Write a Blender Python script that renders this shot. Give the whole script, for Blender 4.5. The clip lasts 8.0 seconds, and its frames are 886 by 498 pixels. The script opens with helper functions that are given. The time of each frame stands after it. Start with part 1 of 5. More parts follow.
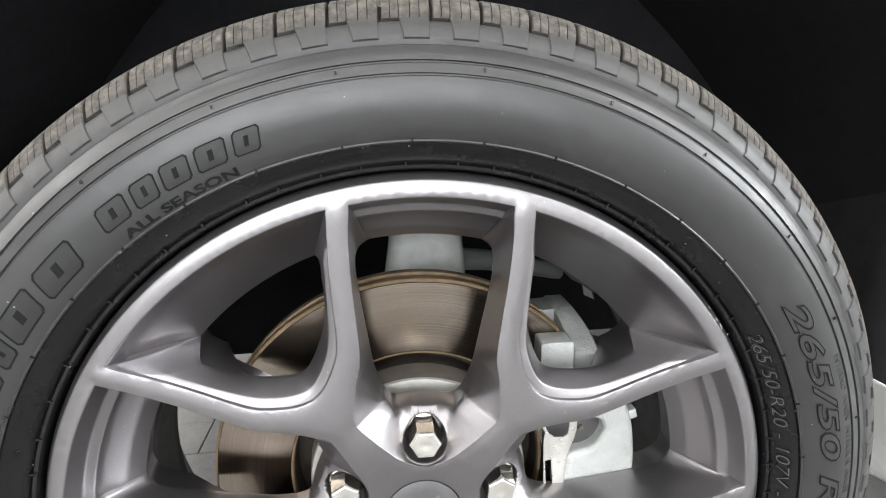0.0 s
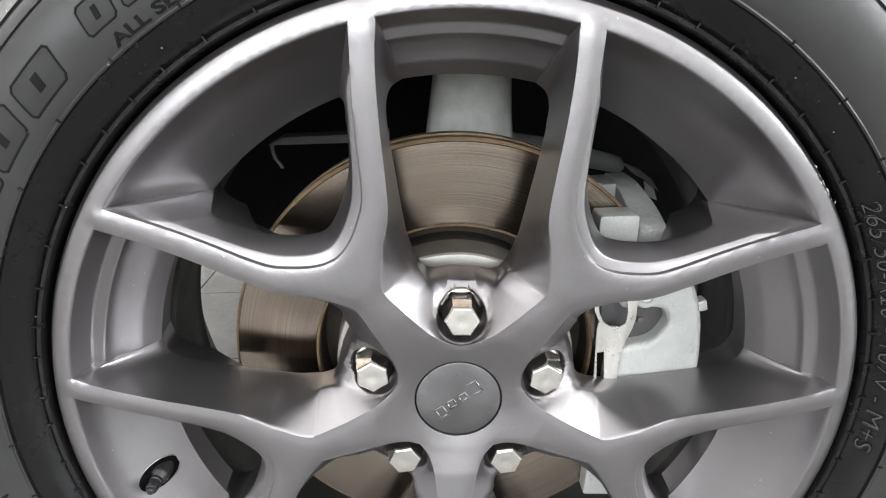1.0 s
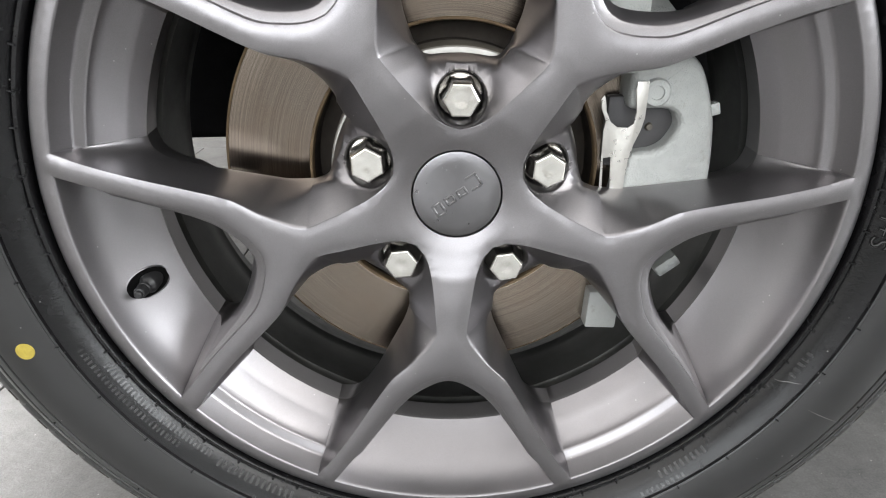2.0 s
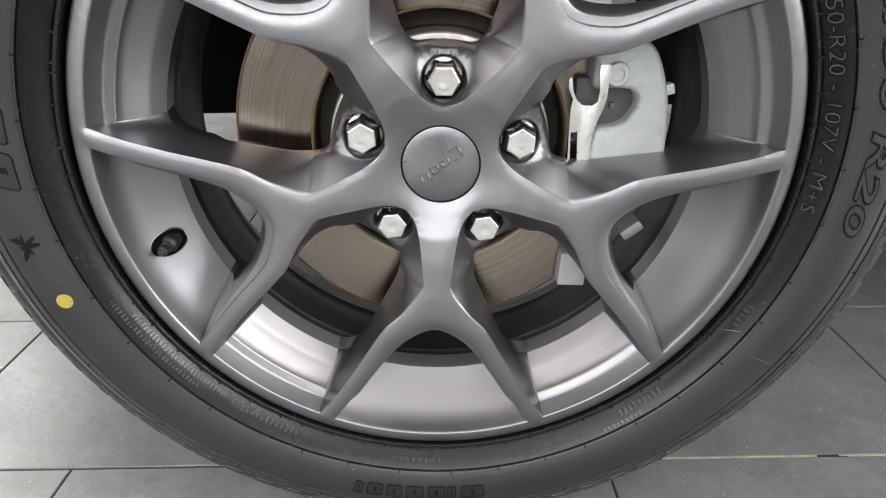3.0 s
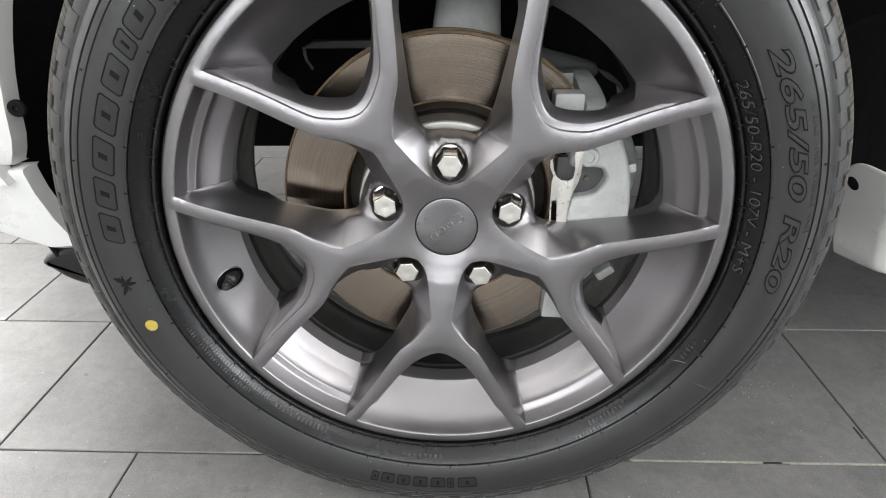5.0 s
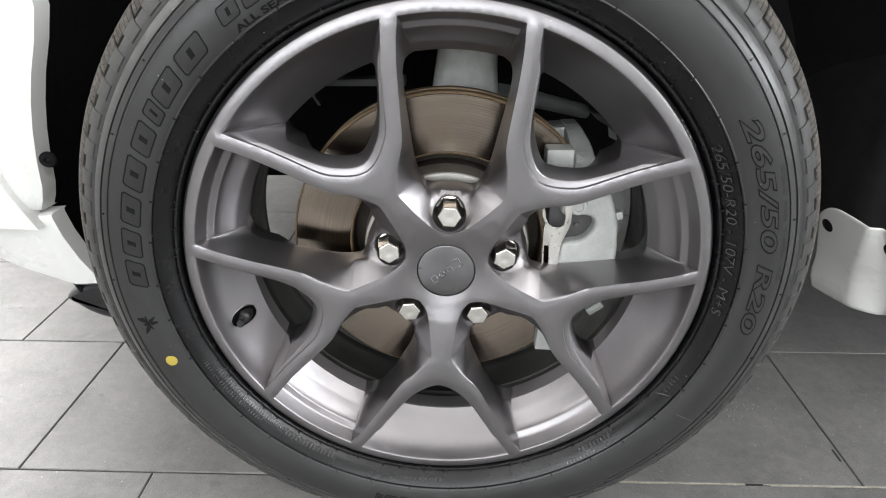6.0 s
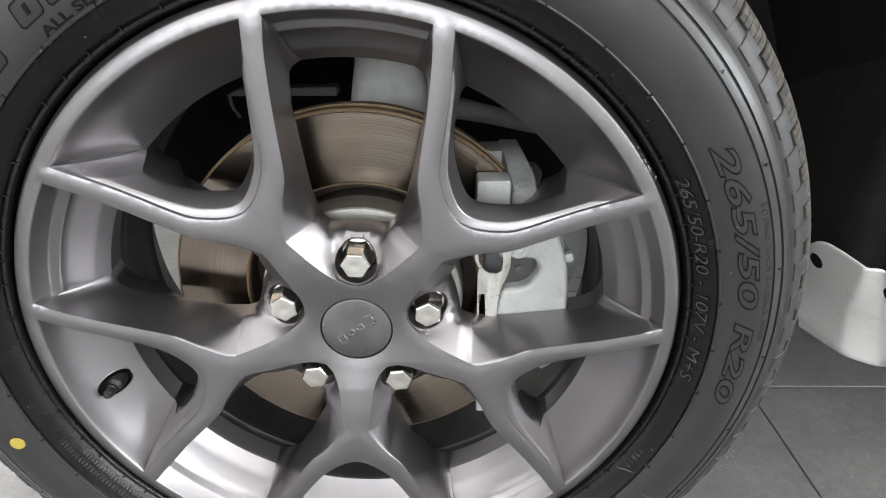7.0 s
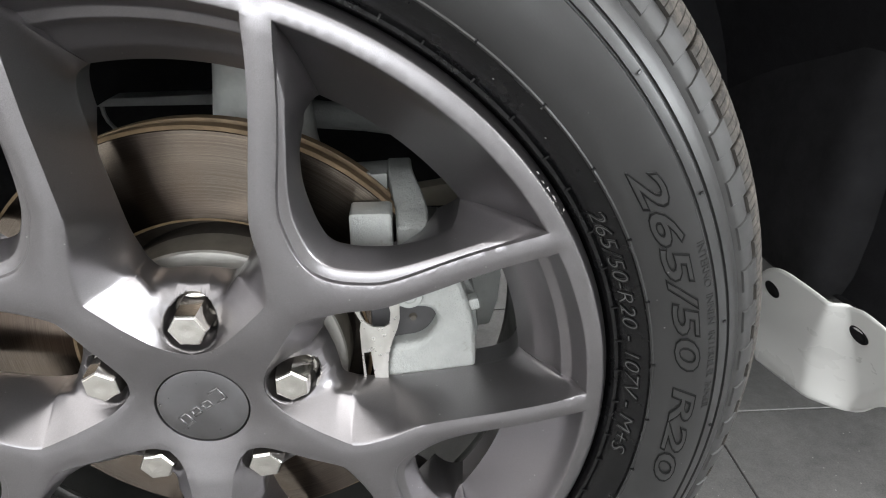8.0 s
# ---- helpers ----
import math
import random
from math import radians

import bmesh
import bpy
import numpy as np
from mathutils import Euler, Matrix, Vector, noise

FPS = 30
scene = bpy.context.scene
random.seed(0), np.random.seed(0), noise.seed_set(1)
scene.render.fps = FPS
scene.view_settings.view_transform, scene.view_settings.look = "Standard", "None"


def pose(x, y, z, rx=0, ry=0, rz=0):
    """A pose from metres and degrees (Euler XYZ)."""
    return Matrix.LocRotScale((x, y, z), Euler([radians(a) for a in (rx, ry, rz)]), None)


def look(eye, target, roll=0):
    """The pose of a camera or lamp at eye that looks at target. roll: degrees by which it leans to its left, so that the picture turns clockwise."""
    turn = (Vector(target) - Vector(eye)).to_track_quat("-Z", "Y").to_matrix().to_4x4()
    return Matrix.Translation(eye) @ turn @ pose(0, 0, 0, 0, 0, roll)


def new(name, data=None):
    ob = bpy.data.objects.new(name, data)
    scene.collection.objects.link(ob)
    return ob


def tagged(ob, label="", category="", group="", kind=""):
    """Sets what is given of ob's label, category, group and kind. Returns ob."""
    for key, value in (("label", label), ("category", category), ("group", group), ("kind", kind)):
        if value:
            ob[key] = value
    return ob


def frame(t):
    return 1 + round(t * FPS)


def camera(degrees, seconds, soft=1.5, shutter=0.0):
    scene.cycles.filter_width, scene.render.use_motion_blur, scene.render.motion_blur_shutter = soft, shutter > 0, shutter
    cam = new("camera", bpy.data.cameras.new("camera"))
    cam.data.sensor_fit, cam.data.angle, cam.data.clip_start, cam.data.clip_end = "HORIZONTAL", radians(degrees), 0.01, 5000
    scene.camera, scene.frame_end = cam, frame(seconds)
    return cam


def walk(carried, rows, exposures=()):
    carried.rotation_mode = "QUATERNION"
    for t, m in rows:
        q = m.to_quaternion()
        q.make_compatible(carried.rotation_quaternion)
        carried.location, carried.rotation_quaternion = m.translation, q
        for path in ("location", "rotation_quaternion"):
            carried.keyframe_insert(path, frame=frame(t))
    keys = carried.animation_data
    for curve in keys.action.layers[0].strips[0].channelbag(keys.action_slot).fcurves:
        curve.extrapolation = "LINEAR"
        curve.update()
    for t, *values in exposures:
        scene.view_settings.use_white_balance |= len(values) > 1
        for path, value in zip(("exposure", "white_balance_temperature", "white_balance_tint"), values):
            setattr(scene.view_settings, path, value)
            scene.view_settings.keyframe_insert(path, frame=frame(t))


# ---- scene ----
cam = camera(75.5, 8.0, soft=1.1)
PATH = [
    (0, (-0.018, -0.361, 0.694), (0.177, 1.547, 0.126), -1.4),
    (0.5, (-0.023, -0.333, 0.666), (0.033, 1.547, -0.016), -1.5),
    (1, (-0.013, -0.323, 0.618), (0.013, 1.529, -0.136), -1.4),
    (1.5, (-0.005, -0.326, 0.563), (0.007, 1.488, -0.279), -1.3),
    (2, (-0.013, -0.354, 0.498), (0.001, 1.456, -0.353), -1.1),
    (2.2, (-0.01, -0.364, 0.476), (-0.005, 1.449, -0.368), -1.1),
    (3.3, (-0.004, -0.425, 0.544), (0.019, 1.337, -0.402), -0.9),
    (3.5, (-0.004, -0.432, 0.567), (0.012, 1.329, -0.382), -0.8),
    (4, (-0.009, -0.448, 0.582), (-0.015, 1.31, -0.372), -0.7),
    (4.5, (-0.003, -0.467, 0.594), (-0.023, 1.287, -0.367), -0.5),
    (5.8, (0.012, -0.515, 0.661), (-0.027, 1.249, -0.281), -0.1),
    (6, (0.006, -0.509, 0.674), (-0.025, 1.25, -0.276), -0.1),
    (6.5, (0.019, -0.471, 0.694), (0.002, 1.292, -0.251), -0.1),
    (7, (0.07, -0.388, 0.66), (0.088, 1.372, -0.289), 0.1),
    (7.5, (0.131, -0.335, 0.624), (0.206, 1.423, -0.327), 0.1),
    (8, (0.142, -0.286, 0.641), (0.258, 1.472, -0.305), 0.0),
]
EXPOSURES = [(0, 2.17), (0.5, 2.13), (1, 1.86), (2, 1.47), (3.3, 1.43), (6, 1.44), (7, 1.55), (8, 1.57)]
walk(cam, [(t, look(eye, target, roll)) for t, eye, target, roll in PATH], EXPOSURES)
# ---------------------------------------------------------------- light
world = bpy.data.worlds.new("world")
scene.world = world
world.use_nodes = True
world.node_tree.nodes["Background"].inputs[0].default_value = (0.9, 0.95, 1.0, 1)
world.node_tree.nodes["Background"].inputs[1].default_value = 1.2


def ceiling_lamp(x, y, sx, sy, watts):
    data = bpy.data.lights.new("panel_light", "AREA")
    data.shape, data.size, data.size_y, data.energy = "RECTANGLE", sx, sy, watts
    data.color = (1.0, 0.98, 0.965)
    ob = new("panel_light", data)
    ob.matrix_world = pose(x, y, 3.12)
    return ob


PANELS = [(-2.2, -1.6, 12), (0.6, -1.6, 8), (3.4, -1.6, 30), (-2.2, -3.6, 14), (0.6, -3.6, 6), (3.4, -3.6, 7), (-2.4, 1.0, 36), (-5.0, -0.6, 30), (-5.0, 1.6, 84), (-5.0, 3.8, 90), (0.6, 5.2, 40), (3.4, 5.2, 36)]
for px, py, watts in PANELS:
    ceiling_lamp(px, py, 2.6, 1.8, watts)

# added fill lamps, east and front, each in an assumed window out of view
east_fill = bpy.data.lights.new("east_fill_light", "AREA")
east_fill.shape, east_fill.size, east_fill.size_y, east_fill.energy = "RECTANGLE", 1.3, 4.1, 88
east_fill.color = (0.93, 0.97, 1.0)
new("east_fill_light", east_fill).matrix_world = pose(5.97, -2.28, 2.20, 0, 90, 0)
front = bpy.data.lights.new("front_fill_light", "AREA")
front.shape, front.size, front.size_y, front.energy = "RECTANGLE", 5.6, 2.0, 46
front.color = (0.95, 0.98, 1.0)
new("front_fill_light", front).matrix_world = pose(-1.2, -4.97, 1.95, 90, 0, 0)


# ---------------------------------------------------------------- materials
def material(name):
    m = bpy.data.materials.new(name)
    m.use_nodes = True
    nt = m.node_tree
    return m, nt, nt.nodes["Principled BSDF"]


def node(nt, kind, **sets):
    n = nt.nodes.new(kind)
    for k, v in sets.items():
        if k in n.inputs:
            n.inputs[k].default_value = v
    return n


def noise_tex(nt, scale, detail=4.0, rough=0.6, coords=None, distort=0.0):
    n = node(nt, "ShaderNodeTexNoise", Scale=scale, Detail=detail, Roughness=rough, Distortion=distort)
    if coords is not None:
        nt.links.new(coords, n.inputs["Vector"])
    return n.outputs["Fac"]


def ramp(nt, fac, stops):
    r = nt.nodes.new("ShaderNodeValToRGB")
    while len(r.color_ramp.elements) < len(stops):
        r.color_ramp.elements.new(0.5)
    for e, (p, c) in zip(r.color_ramp.elements, stops):
        e.position = p
        e.color = (*c, 1) if isinstance(c, tuple) else (c, c, c, 1)
    nt.links.new(fac, r.inputs[0])
    return r.outputs[0]


def mixed(nt, fac, a, b, mode="MIX"):
    m = nt.nodes.new("ShaderNodeMix")
    m.data_type, m.blend_type = "RGBA", mode
    for sock, v in ((m.inputs["Factor"], fac), (m.inputs["A"], a), (m.inputs["B"], b)):
        if isinstance(v, (int, float)):
            sock.default_value = v
        elif isinstance(v, tuple):
            sock.default_value = (*v, 1)
        else:
            nt.links.new(v, sock)
    return m.outputs["Result"]


def coords_of(nt, kind="Object"):
    return nt.nodes.new("ShaderNodeTexCoord").outputs[kind]


def bump(nt, bsdf, height, strength=0.3, distance=0.001, normal=None):
    b = node(nt, "ShaderNodeBump", Strength=strength, Distance=distance)
    nt.links.new(height, b.inputs["Height"])
    if normal is not None:
        nt.links.new(normal, b.inputs["Normal"])
    nt.links.new(b.outputs[0], bsdf.inputs["Normal"])
    return b.outputs[0]


def plain(name, col, rough=0.5, metal=0.0, vary=0.15, scale=30.0, bump_scale=400.0, bump_strength=0.08, coat=0.0):
    m, nt, bs = material(name)
    co = coords_of(nt)
    f = noise_tex(nt, scale, 5, coords=co)
    lo = tuple(c * (1 - vary) for c in col)
    hi = tuple(min(1, c * (1 + vary)) for c in col)
    nt.links.new(ramp(nt, f, [(0.3, lo), (0.7, hi)]), bs.inputs["Base Color"])
    g = noise_tex(nt, scale * 3.1, 4, coords=co)
    nt.links.new(ramp(nt, g, [(0.3, max(0.02, rough - 0.07)), (0.7, min(1, rough + 0.07))]), bs.inputs["Roughness"])
    bs.inputs["Metallic"].default_value = metal
    bs.inputs["Coat Weight"].default_value = coat
    bump(nt, bs, noise_tex(nt, bump_scale, 3, coords=co), bump_strength, 0.0004)
    return m


def polar(nt, co):
    """Angle about the wheel's axle and distance from it."""
    sep = nt.nodes.new("ShaderNodeSeparateXYZ")
    nt.links.new(co, sep.inputs[0])
    at = nt.nodes.new("ShaderNodeMath")
    at.operation = "ARCTAN2"
    nt.links.new(sep.outputs["Z"], at.inputs[0])
    nt.links.new(sep.outputs["X"], at.inputs[1])
    flat = nt.nodes.new("ShaderNodeCombineXYZ")
    nt.links.new(sep.outputs["X"], flat.inputs[0])
    nt.links.new(sep.outputs["Z"], flat.inputs[1])
    ln = nt.nodes.new("ShaderNodeVectorMath")
    ln.operation = "LENGTH"
    nt.links.new(flat.outputs[0], ln.inputs[0])
    return at.outputs[0], ln.outputs["Value"], sep


def specks(nt, co, scale):
    """Sparse specks of dust."""
    v = nt.nodes.new("ShaderNodeTexVoronoi")
    v.inputs["Scale"].default_value = scale
    nt.links.new(co, v.inputs["Vector"])
    dots = ramp(nt, v.outputs["Distance"], [(0.05, 0.8), (0.09, 0.0)])
    some = ramp(nt, noise_tex(nt, scale * 0.35, 2, coords=co), [(0.56, 0.0), (0.62, 1.0)])
    return mixed(nt, 1.0, dots, some, "MULTIPLY")


def rim_paint():
    m, nt, bs = material("satin_grey_wheel_paint")
    co = coords_of(nt)
    f = noise_tex(nt, 9, 4, coords=co)
    base = ramp(nt, f, [(0.3, (0.235, 0.222, 0.232)), (0.7, (0.275, 0.260, 0.270))])
    flake = noise_tex(nt, 2600, 2, coords=co)
    base = mixed(nt, 0.25, base, ramp(nt, flake, [(0.35, 0.14), (0.7, 0.44)]))
    base = mixed(nt, specks(nt, co, 150.0), base, (0.55, 0.54, 0.53))
    nt.links.new(base, bs.inputs["Base Color"])
    bs.inputs["Metallic"].default_value = 0.92
    nt.links.new(ramp(nt, noise_tex(nt, 40, 5, coords=co), [(0.3, 0.30), (0.7, 0.355)]), bs.inputs["Roughness"])
    bs.inputs["Coat Weight"].default_value = 0.1
    bs.inputs["Coat Roughness"].default_value = 0.3
    bump(nt, bs, flake, 0.05, 0.0002)
    return m


def rubber(name, col, rough, dust=0.0, wrinkled=False):
    m, nt, bs = material(name)
    co = coords_of(nt)
    ang, rad, sep = polar(nt, co)
    f = noise_tex(nt, 14, 6, 0.65, coords=co)
    base = ramp(nt, f, [(0.3, tuple(c * 0.85 for c in col)), (0.7, tuple(c * 1.15 for c in col))])
    if dust:
        off = nt.nodes.new("ShaderNodeVectorMath")
        off.operation = "ADD"
        nt.links.new(co, off.inputs[0])
        nt.links.new(nt.nodes.new("ShaderNodeObjectInfo").outputs["Random"], off.inputs[1])
        d = noise_tex(nt, 160, 6, 0.75, coords=off.outputs[0])
        worn = mixed(nt, 1.0, ramp(nt, d, [(0.38, 0.0), (0.68, dust)]), ramp(nt, rad, [(0.3625, 0.15), (0.371, 1.0)]), "MULTIPLY")
        base = mixed(nt, worn, base, (0.25, 0.22, 0.185))
    base = mixed(nt, specks(nt, co, 120.0), base, (0.25, 0.245, 0.24))
    nt.links.new(base, bs.inputs["Base Color"])
    nt.links.new(ramp(nt, noise_tex(nt, 60, 5, coords=co), [(0.3, rough - 0.06), (0.7, rough + 0.06)]), bs.inputs["Roughness"])
    bs.inputs["Specular IOR Level"].default_value = 0.55
    # fine turned lines round the sidewall
    w = nt.nodes.new("ShaderNodeMath")
    w.operation = "MULTIPLY"
    w.inputs[1].default_value = 5200.0
    nt.links.new(rad, w.inputs[0])
    s = nt.nodes.new("ShaderNodeMath")
    s.operation = "SINE"
    nt.links.new(w.outputs[0], s.inputs[0])
    b1 = bump(nt, bs, s.outputs[0], 0.007, 0.0002)
    b2 = bump(nt, bs, noise_tex(nt, 700, 3, coords=co), 0.10, 0.0004, b1)
    if wrinkled:
        near = ramp(nt, rad, [(0.2785, 1.0), (0.2900, 0.25)])
        folds = mixed(nt, 1.0, noise_tex(nt, 430, 4, 0.6, coords=co, distort=0.6), near, "MULTIPLY")
        bump(nt, bs, folds, 0.28, 0.0012, b2)
    return m


def disc_iron():
    m, nt, bs = material("turned_brake_iron")
    co = coords_of(nt)
    ang, rad, sep = polar(nt, co)
    comb = nt.nodes.new("ShaderNodeCombineXYZ")
    sc = nt.nodes.new("ShaderNodeMath")
    sc.operation = "MULTIPLY"
    sc.inputs[1].default_value = 2900.0
    nt.links.new(rad, sc.inputs[0])
    nt.links.new(sc.outputs[0], comb.inputs[0])
    slow = nt.nodes.new("ShaderNodeMath")
    slow.operation = "MULTIPLY"
    slow.inputs[1].default_value = 0.5
    nt.links.new(ang, slow.inputs[0])
    nt.links.new(slow.outputs[0], comb.inputs[1])
    rings = noise_tex(nt, 1.0, 5, 0.7, coords=comb.outputs[0])
    stain = noise_tex(nt, 22, 4, coords=co)
    base = ramp(nt, rings, [(0.30, (0.090, 0.074, 0.060)), (0.66, (0.30, 0.258, 0.216))])
    base = mixed(nt, ramp(nt, stain, [(0.4, 0.0), (0.8, 0.4)]), base, (0.20, 0.14, 0.095))
    nt.links.new(base, bs.inputs["Base Color"])
    bs.inputs["Metallic"].default_value = 1.0
    nt.links.new(ramp(nt, rings, [(0.2, 0.19), (0.8, 0.27)]), bs.inputs["Roughness"])
    tangent = nt.nodes.new("ShaderNodeTangent")
    tangent.direction_type, tangent.axis = "RADIAL", "Y"
    nt.links.new(tangent.outputs[0], bs.inputs["Tangent"])
    bs.inputs["Anisotropic"].default_value = 0.55
    bs.inputs["Anisotropic Rotation"].default_value = 0.25
    bump(nt, bs, rings, 0.12, 0.0004)
    return m


def tile_stone():
    m, nt, bs = material("grey_slate_look_tile")
    co = coords_of(nt)
    rnd = nt.nodes.new("ShaderNodeObjectInfo").outputs["Random"]
    shift = nt.nodes.new("ShaderNodeVectorMath")
    shift.operation = "ADD"
    off = nt.nodes.new("ShaderNodeCombineXYZ")
    mul = nt.nodes.new("ShaderNodeMath")
    mul.operation = "MULTIPLY"
    mul.inputs[1].default_value = 37.0
    nt.links.new(rnd, mul.inputs[0])
    nt.links.new(mul.outputs[0], off.inputs[0])
    nt.links.new(mul.outputs[0], off.inputs[1])
    nt.links.new(co, shift.inputs[0])
    nt.links.new(off.outputs[0], shift.inputs[1])
    mp = nt.nodes.new("ShaderNodeMapping")
    mp.inputs["Rotation"].default_value = (0, 0, radians(24))
    mp.inputs["Scale"].default_value = (1.6, 3.2, 1.0)
    nt.links.new(shift.outputs[0], mp.inputs[0])
    streak = noise_tex(nt, 5.0, 7, 0.6, coords=mp.outputs[0], distort=0.5)
    cloud = noise_tex(nt, 7.0, 8, 0.62, coords=shift.outputs[0])
    mottle = noise_tex(nt, 55.0, 6, 0.7, coords=shift.outputs[0], distort=0.4)
    grit = noise_tex(nt, 420, 4, 0.7, coords=shift.outputs[0])
    base = ramp(nt, cloud, [(0.32, (0.130, 0.127, 0.121)), (0.68, (0.232, 0.227, 0.216))])
    base = mixed(nt, ramp(nt, streak, [(0.54, 0.0), (0.74, 0.5)]), base, (0.060, 0.060, 0.058))
    smear = noise_tex(nt, 16.0, 7, 0.65, coords=mp.outputs[0], distort=1.2)
    base = mixed(nt, ramp(nt, smear, [(0.63, 0.0), (0.70, 0.35)]), base, (0.040, 0.040, 0.039))
    base = mixed(nt, 0.35, base, ramp(nt, mottle, [(0.35, 0.06), (0.65, 0.22)]))
    base = mixed(nt, 0.3, base, ramp(nt, grit, [(0.35, 0.05), (0.65, 0.22)]))
    speck = nt.nodes.new("ShaderNodeTexVoronoi")
    speck.inputs["Scale"].default_value = 46.0
    nt.links.new(shift.outputs[0], speck.inputs["Vector"])
    base = mixed(nt, ramp(nt, speck.outputs["Distance"], [(0.03, 0.7), (0.06, 0.0)]), base, (0.5, 0.49, 0.47))
    nt.links.new(base, bs.inputs["Base Color"])
    nt.links.new(ramp(nt, streak, [(0.3, 0.27), (0.7, 0.42)]), bs.inputs["Roughness"])
    b1 = bump(nt, bs, streak, 0.35, 0.003)
    b2 = bump(nt, bs, mottle, 0.25, 0.0015, b1)
    bump(nt, bs, grit, 0.2, 0.0008, b2)
    return m


def cast_zinc(name, k):
    m, nt, bs = material(name)
    co = coords_of(nt)
    grain = noise_tex(nt, 900, 4, 0.7, coords=co)
    cloud = noise_tex(nt, 28, 5, coords=co)
    base = ramp(nt, cloud, [(0.3, (0.50 * k, 0.515 * k, 0.50 * k)), (0.7, (0.66 * k, 0.68 * k, 0.655 * k))])
    stain = noise_tex(nt, 75, 6, 0.7, coords=co)
    base = mixed(nt, ramp(nt, stain, [(0.62, 0.0), (0.74, 0.6)]), base, (0.22, 0.19, 0.15))
    nt.links.new(base, bs.inputs["Base Color"])
    bs.inputs["Metallic"].default_value = 0.25
    nt.links.new(ramp(nt, cloud, [(0.3, 0.36), (0.7, 0.5)]), bs.inputs["Roughness"])
    lumps = noise_tex(nt, 190, 5, 0.65, coords=co)
    b1 = bump(nt, bs, lumps, 0.7, 0.0018)
    bump(nt, bs, grain, 0.6, 0.0010, b1)
    return m


M_RIM = rim_paint()
M_TYRE = rubber("tyre_rubber", (0.022, 0.022, 0.022), 0.35)
M_BEAD = rubber("glossy_bead_rubber", (0.004, 0.004, 0.0045), 0.24, 0.0, True)
M_BEAD.node_tree.nodes["Principled BSDF"].inputs["Specular IOR Level"].default_value = 0.4
M_TREAD = rubber("dusty_tread_rubber", (0.024, 0.022, 0.020), 0.80, 0.55)
M_LUG = rubber("moulded_shoulder_rubber", (0.026, 0.026, 0.026), 0.52, 0.25)
# relief shadow put into the colour: near-black letters, outlines and emblem
M_LETTER = rubber("shade_dark_letter_rubber", (0.004, 0.004, 0.004), 0.85)
M_LETTER.node_tree.nodes["Principled BSDF"].inputs["Specular IOR Level"].default_value = 0.25
M_BRAND = rubber("raised_shape_rubber", (0.007, 0.007, 0.007), 0.55)
M_EDGE = rubber("letter_edge_rubber", (0.013, 0.013, 0.013), 0.36)
M_MOULD = rubber("shiny_moulded_rubber", (0.016, 0.016, 0.016), 0.27)
# paler base colour stands for the glint on the small raised letters
M_SMALL = rubber("glint_small_letter_rubber", (0.07, 0.07, 0.07), 0.45)
M_DISC = disc_iron()
M_RUST = plain("rusty_brown_iron", (0.20, 0.14, 0.082), 0.6, 0.3, 0.3, 60, 500, 0.3)
M_HAT = plain("brown_grey_hub_iron", (0.15, 0.135, 0.112), 0.6, 0.3, 0.2, 40, 500, 0.2)
M_HATFACE = plain("pale_silver_hub_iron", (0.46, 0.45, 0.42), 0.42, 0.6, 0.15, 40, 500, 0.15)
M_ZINC = cast_zinc("zinc_plated_casting", 0.84)
M_CARRIER = cast_zinc("grey_zinc_casting", 0.68)
M_IRONCAST = cast_zinc("dull_zinc_casting", 0.5)
M_CLIP = plain("bright_steel_clip", (0.60, 0.585, 0.55), 0.32, 0.75, 0.1, 60, 600, 0.1)
M_CHROME = plain("bright_chrome_nut", (0.80, 0.78, 0.73), 0.14, 1.0, 0.10, 90, 160, 0.10)
M_ALU = plain("cast_aluminium", (0.60, 0.61, 0.58), 0.5, 0.1, 0.2, 30, 700, 0.4)
M_BLACK = plain("black_liner_plastic", (0.006, 0.006, 0.007), 0.85, 0.0, 0.3, 40, 300, 0.5)
# cream colour of the patch that stands for a light leak
M_LEAK = plain("light_leak_cream", (0.55, 0.51, 0.42), 0.5, 0.0, 0.1, 30, 500, 0.1)
M_DARK = plain("dark_underbody", (0.010, 0.010, 0.011), 0.8, 0.0, 0.3, 30, 200, 0.4)
for dark in (M_BLACK, M_DARK):
    dark.node_tree.nodes["Principled BSDF"].inputs["Specular IOR Level"].default_value = 0.2
M_GLOSSBLACK = plain("gloss_black_trim", (0.012, 0.012, 0.014), 0.11, 0.0, 0.2, 40, 300, 0.02)
M_WHITE = plain("white_car_paint", (0.74, 0.74, 0.72), 0.3, 0.0, 0.02, 6, 900, 0.02, 0.8)
M_TILE = tile_stone()
M_GROUT = plain("tile_grout", (0.06, 0.056, 0.052), 0.9, 0.0, 0.3, 120, 600, 0.5)
M_WALL = plain("grey_wall_paint", (0.30, 0.30, 0.30), 0.7, 0.0, 0.03, 3, 250, 0.08)
M_PALE = plain("pale_grey_wall_paint", (0.66, 0.66, 0.66), 0.7, 0.0, 0.03, 3, 250, 0.08)
M_CEIL = plain("white_ceiling_paint", (0.8, 0.8, 0.79), 0.8, 0.0, 0.03, 3, 250, 0.08)
M_YELLOW = plain("yellow_paint_mark", (0.40, 0.31, 0.05), 0.6, 0.0, 0.15, 300, 900, 0.3)
M_VALVE = plain("black_valve_rubber", (0.018, 0.018, 0.019), 0.4, 0.0, 0.2, 200, 800, 0.1)


